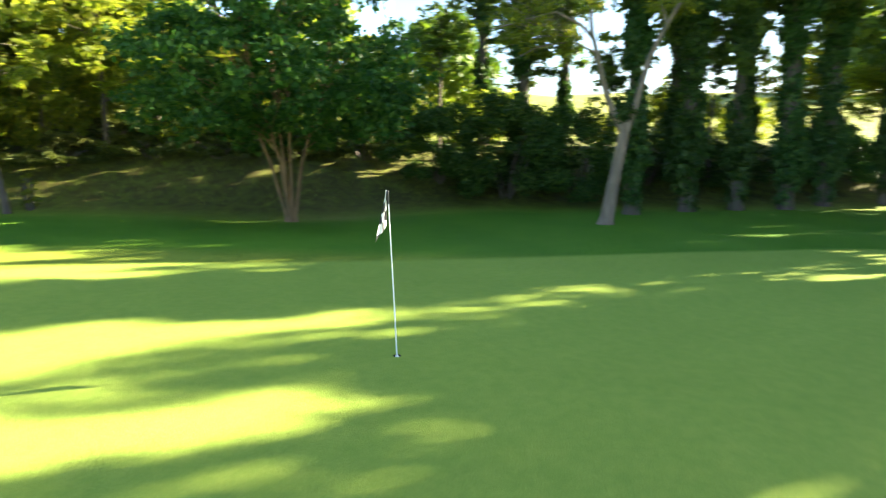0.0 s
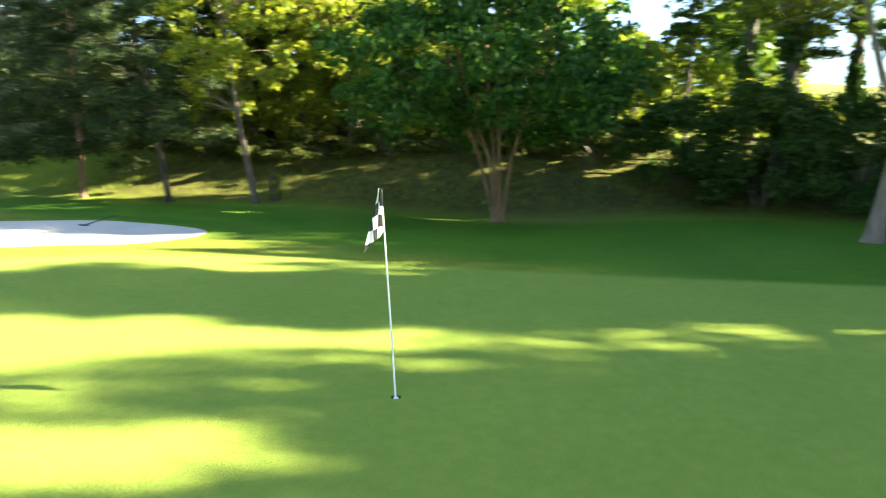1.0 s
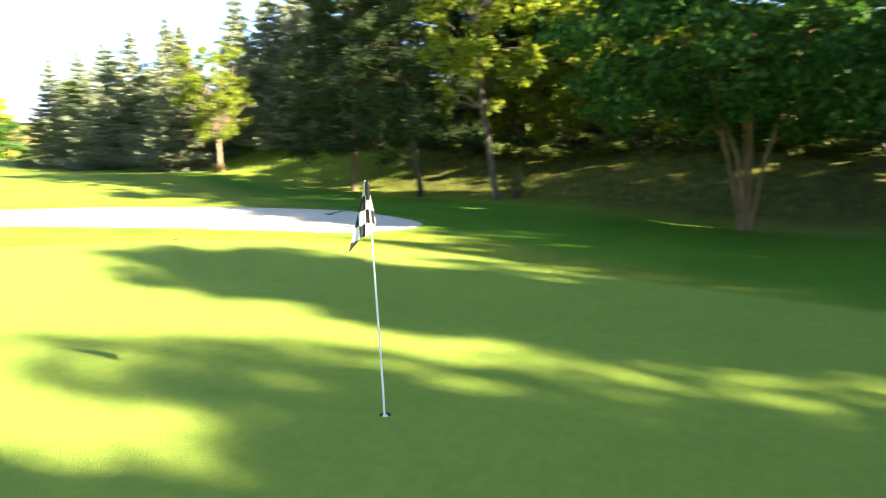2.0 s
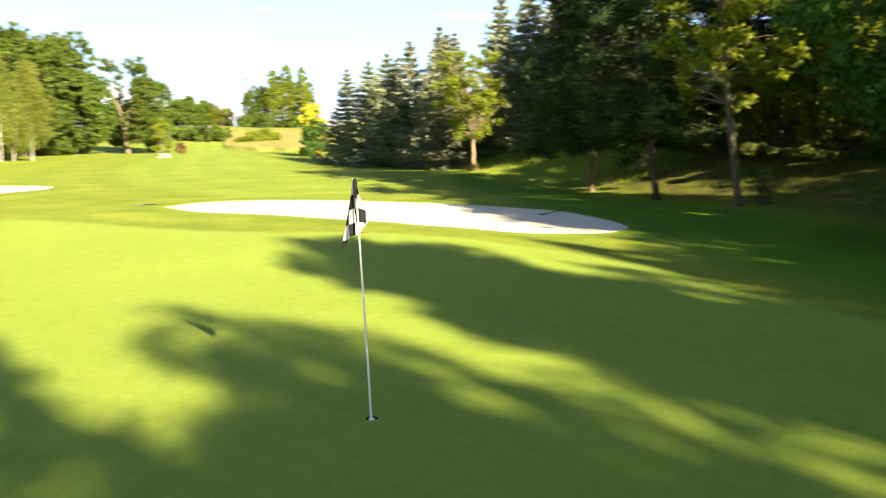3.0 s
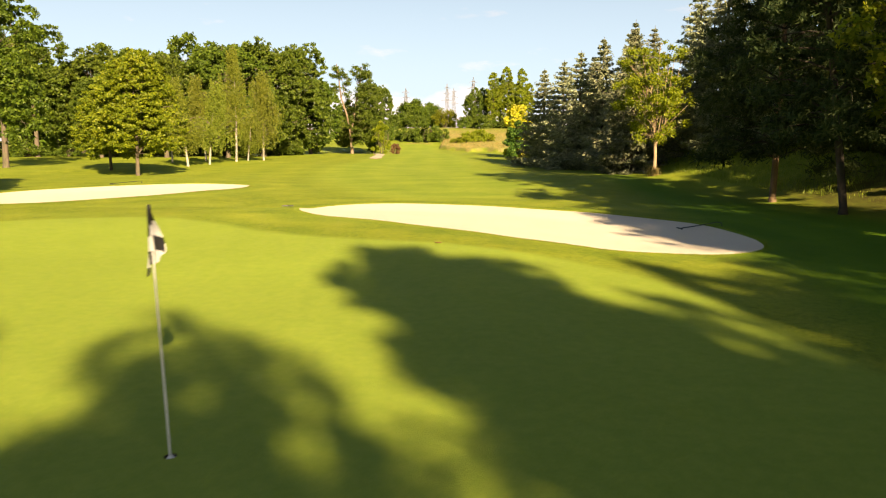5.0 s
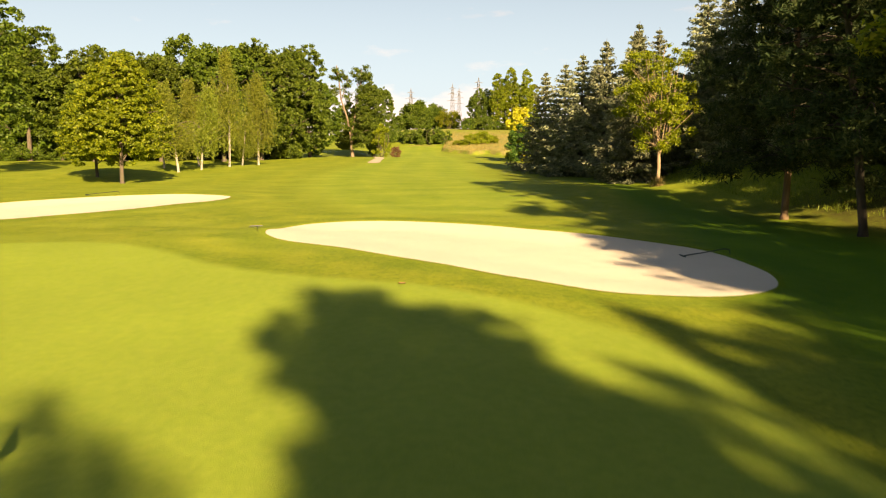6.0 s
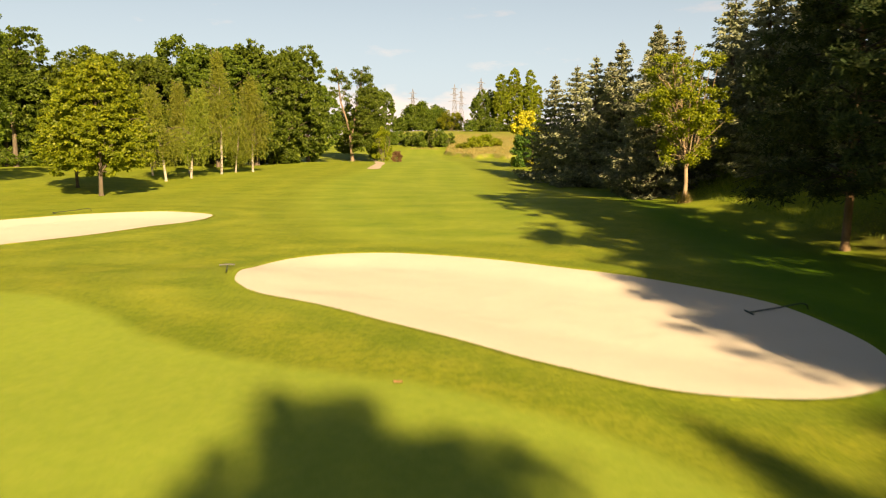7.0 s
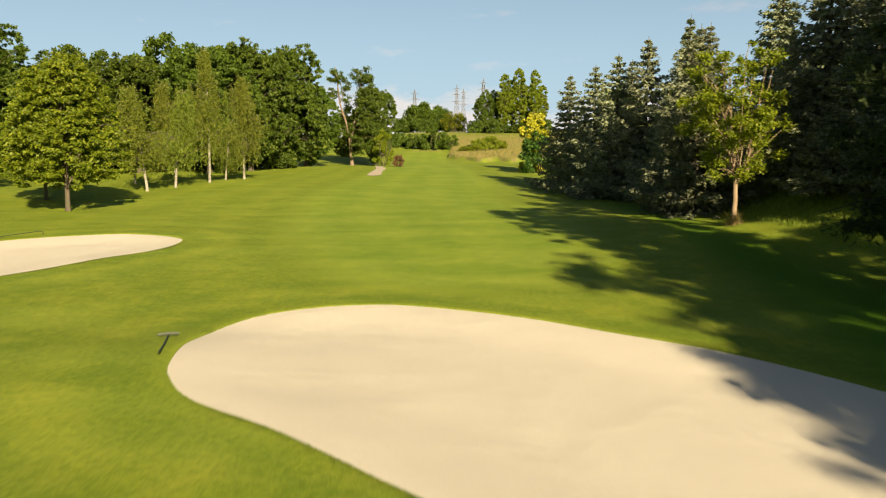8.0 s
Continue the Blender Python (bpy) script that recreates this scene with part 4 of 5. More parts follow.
# pines on the toe of the bank
def pine(rng, height, lean, first, spread, label, count=11000, bark=BARK_WARM):
    ob = empty_thing("pine_tree", label, "pine tree", group="pines on the bank")
    top = np.array([lean[0], lean[1], height])
    path = np.array([[0, 0, -0.1], [0, 0, 0.3], top * 0.25 + [0.03, 0, 0], top * 0.6 + [0, 0.08, 0], top])
    v, f = tube(path, [0.22, 0.145, 0.13, 0.10, 0.02], 10, rng, 0.12)
    link_mesh("trunk", v, f, bark, ob, smooth=True)
    c, rad, sticks = [], [], []
    z = first
    while z < height * 0.98:
        m = rng.integers(4, 7)
        a0 = rng.uniform(0, 6.3)
        rr = spread * (1 - ((z - first) / (height - first)) ** 1.6 * 0.75)
        for b in range(m):
            a = a0 + 6.283 * b / m + rng.uniform(-0.3, 0.3)
            L = rr * rng.uniform(0.6, 1.1)
            s = top * (z / height)
            e = s + [np.cos(a) * L, np.sin(a) * L, L * rng.uniform(-0.15, 0.25)]
            line = bend(s, e, rng, 0.05, 5)
            if b == 0:
                vv, ff = tube(line, np.linspace(0.05, 0.015, 5), 5)
                link_mesh("limb", vv, ff, BARK_DARK, ob)
            else:
                sticks.append(tube(line, np.linspace(0.045, 0.012, 5), 4))
            for t in (0.5, 0.68, 0.85, 1.0):
                q = s + (e - s) * t + rng.normal(0, 0.12 * L, 3) * [1, 1, 0.5]
                c.append(q)
                rad.append(0.36 + 0.12 * L)
        z += rng.uniform(0.55, 0.85)
    v, f = merge(sticks)
    tagged(link_mesh("branchwork", v, f, BARK_DARK, ob), kind="stuff")
    p, d = clumps(c, rad, count, rng, 0.55, 0.6)
    v, f = leaves(p, 0.28, 0.26, rng, d * 0.9 + [0, 0, 0.1], 0.5, tri=True)
    link_mesh("crown", v, f, NEEDLE_DARK, ob)
    return ob


PINE_A = place(pine(R(41), 13.5, (0.2, 0.3), 2.0, 4.2, "dark pine with a reddish trunk on the bank toe", 40000), 15.2, 27.5)
PINE_B = place(pine(R(42), 14.5, (-1.6, 1.0), 3.2, 3.2, "leaning dark pine with a blackish trunk", 34000, BARK_DARK), 15.95, 22.5)
place(broad_tree("slender_tree", "tall thin tree with yellow-green backlit leaves", "tree", R(43), 14.5, (-0.6, 1.0, 9.3), (3.3, 3.3, 5.8), LEAF_LIGHT, BARK, 240, 0.5, 17000, 0.19, 0.14, 14, low=-0.95, fork=0.35,
                 inner=0.2, lean=(-1.0, 1.5), lump=0.35, shell=0.6, tri=True), 17.3, 18.6)
again(PINE_A, 22.5, 33.0, 120, 1.0, 1.05)
again(PINE_A, 25.0, 28.5, 200, 0.95, 1.05)
again(PINE_B, 27.0, 33.0, 60, 1.0, 1.05)

# sunlit broadleaved trees on the bank behind
LIGHT_A = place(broad_tree("bank_tree", "sunlit yellow-green tree on the bank", "tree", R(51), 13, (0, 0, 7.6), (3.8, 3.8, 5.4), LEAF_LIGHT, BARK, 160, 0.75, 7000, 0.29, 0.16, 6, tri=True, lobes=10,
                           group="bank trees", inner=0.2), 27.5, 24.0)
again(LIGHT_A, 26.5, 17.0, 190, 0.75, 0.75)
again(LIGHT_A, 24.0, 18.3, 40, 0.85, 0.85)
again(LIGHT_A, 27.6, 20.5, 290, 0.95, 1.25)
again(LIGHT_A, 29.0, 27.0, 160, 1.1)
again(LIGHT_A, 32.5, 6.0, 230, 0.7, 0.6)
again(LIGHT_A, 38.0, 13.0, 20, 1.0)
for x, y, a, s, tl in ((30.5, 19.0, 10, 0.85, 1.0), (30.0, 23.0, 140, 0.95, 1.1), (35, 17, 70, 0.8, 0.7), (34, 30, 200, 1.0, 0.9), (36, -24, 330, 0.8, 0.5), (33.0, -16.5, 20, 0.62, 0.7), (34.0, -21.5, 140, 0.62, 0.7), (34.0, -10.5, 210, 0.5, 0.65),
                       (45, 10, 100, 0.9, 0.7), (46, 20, 30, 1.0, 0.8), (40, 28, 80, 1.15, 0.9), (42, 35, 190, 1.2, 0.9), (37, 37, 300, 1.1, 1.0)):
    again(LIGHT_A, x, y, a, s, tl)
LIGHT_BUSH = place(bush("sunlit_bush", R(35), (2.4, 3.2, 3.4), LEAF_LIGHT, 3600, 0.25, "sunlit yellow-green bush behind the bank", 44, "bush", "sunlit bushes", True), 36, 0)
for x, y, a, s in ((33.5, 10.0, 30, 1.0), (34.0, 14.0, 120, 1.0), (32.0, 21.0, 210, 1.3), (31.5, 25.5, 300, 1.5), (33.5, 31.0, 60, 1.6), (32.0, 5.0, 150, 1.3), (24.6, 25.2, 80, 1.15), (24.2, 21.6, 190, 1.05), (27.2, 14.6, 260, 1.0)):
    again(LIGHT_BUSH, x, y, a, s, 1.2)
for k in range(19):
    again(LIGHT_BUSH, 35.5 + 2.5 * math.sin(k * 2.1), -32 + k * 4.2, k * 67, 0.72 + 0.2 * math.sin(k * 1.7))

# undergrowth on the bank
UNDER = place(bush("undergrowth", R(33), (1.6, 1.9, 0.85), LEAF_UNDER, 4200, 0.15, "low dark undergrowth on the shaded bank", 34, "bush", "bank undergrowth", True), 25.0, 13.2)
for x, y, a, s in ((22.8, 16.2, 40, 1.1), (21.0, 19.6, 90, 1.0), (20.6, 22.8, 150, 1.0), (24.0, 9.8, 210, 1.1), (25.0, 6.2, 260, 1.1), (19.8, 26.2, 310, 0.95), (19.6, 29.6, 20, 1.0),
                   (19.2, 33.5, 70, 0.9), (23.5, 19.0, 110, 1.3), (26.5, 11.5, 170, 1.4), (28.0, 7.5, 10, 1.4), (20.4, 36.5, 200, 1.1), (27.5, 15.5, 30, 1.5), (28.0, 20.0, 90, 1.5)):
    again(UNDER, x + 1.6, y, a, s * 1.3, 0.9)

# a sapling at the foot of the slender tree
place(bush("sapling", R(36), (0.4, 0.4, 1.8), LEAF_YOUNG, 700, 0.11, "small bright-leaved sapling on the bank toe", 24, "sapling"), 18.25, 18.3)

# blue spruces
SPR_A = place(spruce("blue_spruce", 11.4, 4.1, R(61), NEEDLE_BLUE, 95, "tall blue-grey spruce with branches to the ground"), 12.6, 47.5, 0, 0.92)
SPR_B = place(spruce("blue_spruce", 10.6, 4.2, R(62), NEEDLE_BLUE, 95, "blue-grey spruce in the row along the fairway"), 8.0, 74.0)
again(SPR_A, 14.5, 57.7, 70, 1.0, 1.05)
again(SPR_B, 9.6, 68.5, 40, 1.08, 0.95)
again(SPR_B, 10.6, 63.0, 200, 1.1, 0.95)
again(SPR_A, 13.2, 52.6, 160, 0.98, 0.98)
again(SPR_A, 18.0, 51.0, 250, 1.05, 1.05)
again(SPR_A, 18.2, 45.0, 20, 1.08, 1.03)
again(SPR_B, 21.5, 46.0, 100, 1.2, 1.02)
again(SPR_A, 20.2, 40.2, 300, 1.1, 0.98)
again(SPR_B, 20.9, 37.2, 330, 1.0, 1.15)
again(SPR_B, 23.5, 38.5, 210, 1.2, 1.05)
again(SPR_A, 17.0, 62.0, 120, 0.95, 1.0)
again(SPR_B, 12.8, 70.0, 280, 0.98, 1.0)
again(SPR_B, 12.3, 60.5, 140, 1.08, 1.02, "broad pale blue-grey spruce in the row")
again(SPR_A, 23.0, 52.0, 10, 1.1, 1.05)
again(SPR_B, 17.9, 41.2, 190, 0.85, 0.8)

# the young yellow-green tree in front of the spruces
def build_young_tree():
    """A pale stem that forks low into many thin rising limbs, bare and twiggy below, leafy above."""
    rng = R(71)
    ob = empty_thing("young_tree", "young yellow-green tree with a pale forked trunk", "tree")
    v, f = tube([[0, 0, -0.1], [0, 0, 0.25], [0.03, 0, 1.2], [-0.02, 0.03, 2.3]], [0.17, 0.125, 0.105, 0.095], 10, rng, 0.06)
    link_mesh("trunk", v, f, BARK_PALE, ob, smooth=True)
    c = np.concatenate([crown_centres(rng, 140, (-0.2, 0, 5.75), (2.45, 2.45, 2.65), 0.30, -0.9, 0.28), crown_centres(rng, 40, (-0.1, 0, 3.3), (1.9, 1.9, 1.2), 0.5, -0.9, 0.3)])
    heads = []
    for k in range(7):
        a = 6.283 * k / 7 + rng.uniform(-0.3, 0.3)
        r, z = rng.uniform(0.5, 1.6), rng.uniform(5.4, 8.4)
        path = np.array([[0, 0, 1.9 + 0.05 * k], [np.cos(a) * r * 0.3, np.sin(a) * r * 0.3, 2.9], [np.cos(a) * r * 0.7, np.sin(a) * r * 0.7, 2.9 + (z - 2.9) * 0.5], [np.cos(a) * r, np.sin(a) * r, z]])
        v, f = tube(path, [0.048, 0.032, 0.020, 0.008], 6, rng, 0.05)
        link_mesh("limb", v, f, BARK_PALE, ob, smooth=True)
        heads.append(path)

    def start(q):
        h = heads[int(np.argmin([np.hypot(*(e[2][:2] - q[:2])) for e in heads]))]
        z = np.clip(q[2] - 0.8 * np.hypot(q[0], q[1]), 2.4, 7.5)
        return np.array([np.interp(z, h[:, 2], h[:, i]) for i in (0, 1)] + [z])

    far = c[rng.permutation(len(c))[:110]]
    twigs(ob, [start(q) for q in far], far, 0.022, rng, BARK_PALE)
    p, d = clumps(c, 0.42 * rng.uniform(0.5, 1.4, len(c)), 23000, rng, 0.6, 0.65)
    keep = (p[:, 2] > 4.2) | (rng.uniform(0, 1, len(p)) < 0.7)
    p, d = p[keep], d[keep]
    v, f = leaves(p, 0.125, 0.75, rng, d * 0.5 + [0, 0, -0.35], 0.5, tri=True)
    link_mesh("crown", v, f, LEAF_YOUNG, ob)
    return place(ob, 13.0, 41.6)


build_young_tree()

# the round tree and its twin across the fairway
LINDEN = place(broad_tree("round_tree", "bright green round-crowned tree on the lawn", "tree", R(81), 10.0, (0.2, 0, 5.2), (3.7, 3.7, 4.7), LEAF_LINDEN, BARK, 1100, 0.36, 56000, 0.14, 0.15, 12, tri=True,
                          low=-0.85, fork=0.18, group="lawn trees", inner=0.42, lump=0.30, flat=0.55, aspect=0.8, taper=0.30), -26.4, 51.1)
again(LINDEN, -32.4, 57.9, 130, 0.85, 0.95)


def birch(rng, height, spread, label):
    ob = empty_thing("birch_tree", label, "birch tree", group="birches")
    top = np.array([rng.normal(0, 0.4), rng.normal(0, 0.4), height])
    v, f = tube([[0, 0, -0.1], [0, 0, 0.3], top * 0.35 + [0.1, 0, 0], top * 0.7 + [0, 0.1, 0], top], [0.17, 0.125, 0.10, 0.06, 0.012], 9, rng, 0.04)
    link_mesh("trunk", v, f, BARK_BIRCH, ob, smooth=True)
    pts, sticks = [], []
    for k in range(80):
        h = height * rng.uniform(0.24, 0.97)
        a = rng.uniform(0, 6.3)
        L = spread * (1.08 - h / height) ** 0.8 * rng.uniform(0.35, 1.15)
        s = top * (h / height)
        e = s + [np.cos(a) * L, np.sin(a) * L, 0.5 * L]
        line = bend(s, e, rng, 0.05, 5)
        if k < 6:
            vv, ff = tube(line, np.linspace(0.05, 0.012, 5), 5)
            link_mesh("limb", vv, ff, BARK, ob)
        else:
            sticks.append(tube(line, np.linspace(0.03, 0.008, 5), 4))
        for b in range(6):
            t = rng.uniform(0.3, 1.05)
            q = s + (e - s) * t + rng.normal(0, 0.12, 3)
            n = 38
            drop = rng.uniform(0, rng.uniform(0.8, 2.3), n)
            pts.append(q + np.stack([rng.normal(0, 0.07, n), rng.normal(0, 0.07, n), -drop + 0.2], 1))
    v, f = merge(sticks)
    tagged(link_mesh("branchwork", v, f, BARK, ob), kind="stuff")
    v, f = leaves(np.concatenate(pts), 0.145, 0.6, rng, np.array([0, 0, -0.9]), 0.1, tri=True)
    link_mesh("crown", v, f, LEAF_BIRCH, ob)
    return ob


BIRCH_A = place(birch(R(91), 13.2, 2.9, "tall white-barked birch with drooping twigs"), -27.1, 75.6)
BIRCH_B = place(birch(R(92), 9.0, 3.1, "white-barked weeping birch beside the wood"), -28.9, 66.5)
again(BIRCH_B, -26.3, 83.0, 90, 1.05, 1.15)
again(BIRCH_B, -28.2, 70.5, 200, 1.0, 1.0)
again(BIRCH_B, -31.5, 77.5, 40, 1.0, 1.1)
again(BIRCH_B, -27.6, 81.0, 150, 0.8, 0.85)
again(BIRCH_A, -34.0, 74.0, 250, 0.8, 0.8)

# the wood across the fairway
WOOD_A = broad_tree("oak_tree", "large dark green broadleaved tree in the wood", "tree", R(101), 16.0, (0, 0, 8.2), (6.5, 6.5, 9.0), LEAF_WOOD, BARK, 1800, 0.48, 54000, 0.235, 0.35, 7,
                    low=-0.97, group="trees of the wood", lobes=26, part_r=0.42, tri=True, aspect=0.8, flat=0.6)
place(WOOD_A, -36.5, 98, 0, 1.07)
WOOD_B = broad_tree("ash_tree", "tall broadleaved tree with loose open foliage", "tree", R(102), 19, (0, 0, 10.6), (5.6, 5.6, 8.4), LEAF_WOOD, BARK, 560, 0.60, 22000, 0.29, 0.3, 9,
                    low=-0.75, group="trees of the wood", flat=0.6, lobes=12, part_r=0.40, tri=True)
place(WOOD_B, -62, 92)
WOOD_D = place(broad_tree("wood_tree", "dark broadleaved tree deep in the wood", "tree", R(104), 16.5, (0, 0, 9.0), (6.5, 6.5, 8.8), LEAF_WOOD, BARK, 800, 0.75, 15000, 0.46, 0.35, 4,
                          low=-0.9, group="trees of the wood", lobes=20, part_r=0.44, tri=True), -41, 108)
for ob, x, y, a, s, tl in ((WOOD_A, -44.5, 95, 60, 0.95, 1.0), (WOOD_A, -33.8, 106, 130, 1.02, 1.12), (WOOD_A, -31.2, 116, 200, 1.02, 1.16), (WOOD_D, -37, 122, 20, 1.0, 1.0),
                           (WOOD_B, -53, 100, 90, 0.9, 0.9), (WOOD_B, -70, 104, 150, 1.0, 1.0), (WOOD_D, -60, 116, 250, 1.0, 1.0), (WOOD_B, -78, 96, 40, 1.05, 1.1), (WOOD_B, -84, 112, 200, 1.05, 1.05),
                           (WOOD_D, -74, 124, 330, 1.0, 1.0), (WOOD_B, -66, 80, 300, 1.05, 1.05), (WOOD_D, -49, 120, 10, 1.0, 1.0), (WOOD_D, -90, 130, 70, 1.1, 1.0), (WOOD_A, -21.0, 134.5, 110, 0.62, 1.45),
                           (WOOD_D, -27, 142, 240, 0.75, 0.8), (WOOD_D, -100, 112, 10, 1.2, 1.1), (WOOD_A, -52, 91, 150, 0.75, 0.95), (WOOD_D, -57, 98, 30, 0.95, 1.0), (WOOD_D, -46, 104, 300, 1.0, 1.05),
                           (WOOD_D, -66, 96, 210, 0.9, 1.0), (WOOD_A, -30.4, 122, 80, 0.84, 1.08)):
    again(ob, x, y, a, s, tl)


def build_forked_tree():
    """Two pale limbs, one nearly bare to a thin top, the other under a full crown."""
    rng = R(103)
    ob = empty_thing("forked_tree", "tree with two pale limbs and an open top", "tree")
    v, f = tube([[0, 0, -0.1], [0, 0, 0.4], [-0.15, 0, 2.2], [-0.3, 0, 4.2]], [0.42, 0.32, 0.27, 0.22], 10, rng, 0.06)
    link_mesh("trunk", v, f, BARK_GREY, ob, smooth=True)
    arms = [([[-0.3, 0, 4.0], [-0.9, 0.2, 7], [-1.9, 0.1, 10.2], [-2.2, 0, 13.5], [-2.6, 0.2, 16]], 0.20), ([[-0.2, 0, 3.6], [0.4, -0.1, 6.5], [0.9, 0, 9.5], [1.6, 0.2, 13], [1.9, 0.2, 15.5]], 0.19),
            ([[-1.9, 0.1, 10.0], [-1.1, 0.1, 12], [-0.6, 0.2, 14.2]], 0.09), ([[0.6, 0, 8], [1.9, 0.2, 9.6], [3.2, 0.1, 11.0]], 0.10), ([[-1.2, 0.1, 8.0], [-2.4, 0, 9.6], [-3.2, 0.1, 11.6]], 0.07)]
    for a, r in arms:
        v, f = tube(a, np.linspace(r, r * 0.3, len(a)), 8, rng, 0.05)
        link_mesh("limb", v, f, BARK_GREY, ob, smooth=True)
    groups = [(20, (-2.4, 0, 14.4), (1.7, 1.7, 1.7)), (9, (-3.0, 0, 11.6), (0.8, 0.9, 1.0)), (10, (-0.7, 0.1, 11.4), (1.0, 1.2, 2.2)), (46, (2.0, 0, 13.4), (2.1, 2.1, 2.6)), (70, (2.9, 0, 9.2), (2.6, 2.6, 3.4)), (80, (2.4, -0.6, 4.6), (2.8, 2.8, 4.0)), (9, (-1.5, -0.4, 5.4), (1.1, 1.2, 1.6))]
    c = np.concatenate([crown_centres(rng, n, m, r, 0.2, -0.95, 0.15) for n, m, r in groups])
    c[:, 2] = np.maximum(c[:, 2], 0.6)
    ends = [np.array([-1.6, 0.1, min(q[2] - 0.6, 13.0)]) if q[0] < 0 else np.array([0.9, 0.1, max(2.5, q[2] - 1.2)]) for q in c[::6]]
    twigs(ob, ends, c[::6], 0.035, rng, BARK_GREY)
    p, d = clumps(c, 0.72 * rng.uniform(0.6, 1.3, len(c)), 26000, rng, 0.6, 0.6)
    v, f = leaves(p, 0.25, 0.7, rng, d * 0.5 + [0, 0, -0.35], 0.5, tri=True)
    link_mesh("crown", v, f, LEAF_WOOD, ob)
    return place(ob, -24.8, 132, 0, 1.07)


build_forked_tree()

# trees past the seen part of the row, unseen and shaped to shade the green
WOOD_C = place(broad_tree("shade_tree", "round-crowned tree beside the green", "tree", R(111), 16.1, (0, 0, 10.9), (2.3, 2.3, 5.15), LEAF_WOOD, BARK, 460, 0.54, 17500, 0.24, 0.22, 5,
                          low=-0.95, group="trees beside the green", lump=0.08, inner=0.15, shell=0.5, tri=True), 14.65, -19.37)
LOOSE = place(broad_tree("loose_crowned_tree", "slim tree with a loose thin crown beside the green", "tree", R(114), 14.6, (0, 0, 10.0), (1.12, 1.12, 4.85), LEAF_WOOD, BARK, 480, 0.36, 11200, 0.14, 0.10, 6,
                         low=-0.95, group="trees beside the green", lump=0.12, inner=0.05, shell=0.3, tri=True), 10.2, -22.15)
again(LOOSE, 11.0, -21.77, 20, 1.0, 0.935)
again(WOOD_C, 11.6, -21.5, 140, 0.36, 2.00)
again(WOOD_C, 14.0, -19.7, 230, 0.55, 1.27)
HIGH = place(broad_tree("high_crowned_tree", "tall slim tree with its crown high on the trunk", "tree", R(113), 15.6, (0, 0, 12.6), (0.95, 0.95, 2.75), LEAF_WOOD, BARK, 120, 0.30, 4600, 0.17, 0.12, 5,
                        low=-0.95, group="trees beside the green", lump=0.15, inner=0.15, shell=0.5, tri=True), 13.09, -20.13)
again(HIGH, 13.87, -19.78, 310, 1.0, 1.01)
# sparse crown added to dim the sunlit strip between two shadows
THIN = place(broad_tree("thin_tree", "unseen thin tree added to dapple the green", "tree", R(112), 11.6, (0, 0, 8.3), (1.15, 1.15, 3.1), LEAF_WOOD, BARK, 80, 0.36, 1500, 0.22, 0.10, 5, low=-0.95, lump=0.3, inner=0.1, tri=True), 12.3, -20.5)
for x, y, a, q, tl in ((28.0, 2.6, 20, 1.05, 0.72), (28.6, -1.9, 110, 1.15, 0.66), (27.4, -5.9, 200, 0.9, 0.72), (28.2, -10.9, 280, 1.1, 0.7)):
    again(THIN, x, y, a, q, tl, "thin airy tree between the ivy-clad trunks")
again(WOOD_C, 6.2, -21.3, 170, 0.9, 0.90)
again(WOOD_C, 8.3, -20.6, 20, 0.85, 0.80)
again(WOOD_C, 20.95, -19.5, 40, 0.88, 1.07)
again(WOOD_C, 20.3, -21.3, 100, 0.52, 1.98)
again(WOOD_C, 18.55, -21.8, 150, 0.50, 1.85)
again(WOOD_C, 26.2, -25.9, 210, 1.1, 1.07)
again(WOOD_C, 21.6, -30.6, 300, 0.95, 1.15)
# not part of the wood: two unseen crowns shading the lawn by the maple
again(WOOD_D, 35.0, -27.5, 60, 0.95, 1.05)
again(WOOD_D, 27.5, -28.0, 140, 0.85, 0.95)
# these two, unseen and outside the wood, only shade the lawn across the fairway
again(WOOD_D, -22.8, 19.2, 10, 0.72, 1.0)
again(WOOD_D, -30.5, 25.5, 100, 0.75, 1.0)
again(WOOD_B, -44.0, 60.0, 330, 0.9, 0.95)
# unseen bushes, stretched tall to close sunlit gaps in the green's shade
again(UNDER, 12.5, -20.0, 60, 1.9, 3.2)
again(UNDER, 9.0, -22.5, 160, 1.9, 3.2)
again(UNDER, 17.0, -21.0, 260, 1.9, 3.0)
again(UNDER, 20.5, -23.0, 20, 1.9, 3.0)
again(UNDER, 5.5, -22.5, 20, 1.8, 3.0)

# far end of the hole: hedges, bushes and poplars on the rise
FAR_BUSH = place(bush("far_bush", R(121), (6.2, 6.2, 9.5), LEAF_WOOD, 10000, 0.65, "dark green rounded tree on the rise", 110, "tree", "far trees", True), -28.5, 267)
again(FAR_BUSH, -22.5, 268, 90, 0.88, 1.0)
again(FAR_BUSH, -26.0, 263, 250, 0.75, 1.05)
again(FAR_BUSH, -34.2, 266, 20, 0.62, 0.9)
again(FAR_BUSH, -17.0, 269, 200, 0.62, 0.85)
again(FAR_BUSH, -44, 262, 140, 0.6, 0.8)
FAR_HEDGE = place(bush("far_hedge", R(124), (6.2, 6.2, 9.5), LEAF_WOOD, 2800, 1.2, "dark far clump of trees on the skyline", 60, "tree", "skyline trees", True), -52, 272)
SHRUB = place(bush("shrub", R(122), (2.4, 2.8, 3.6), LEAF_WOOD, 4600, 0.33, "rounded green shrub on the rough slope", 44, "shrub", "far shrubs", True), -19.6, 181)
again(SHRUB, -14.6, 178, 60, 1.35, 1.05)
again(SHRUB, -11.6, 180, 130, 1.0, 0.95)
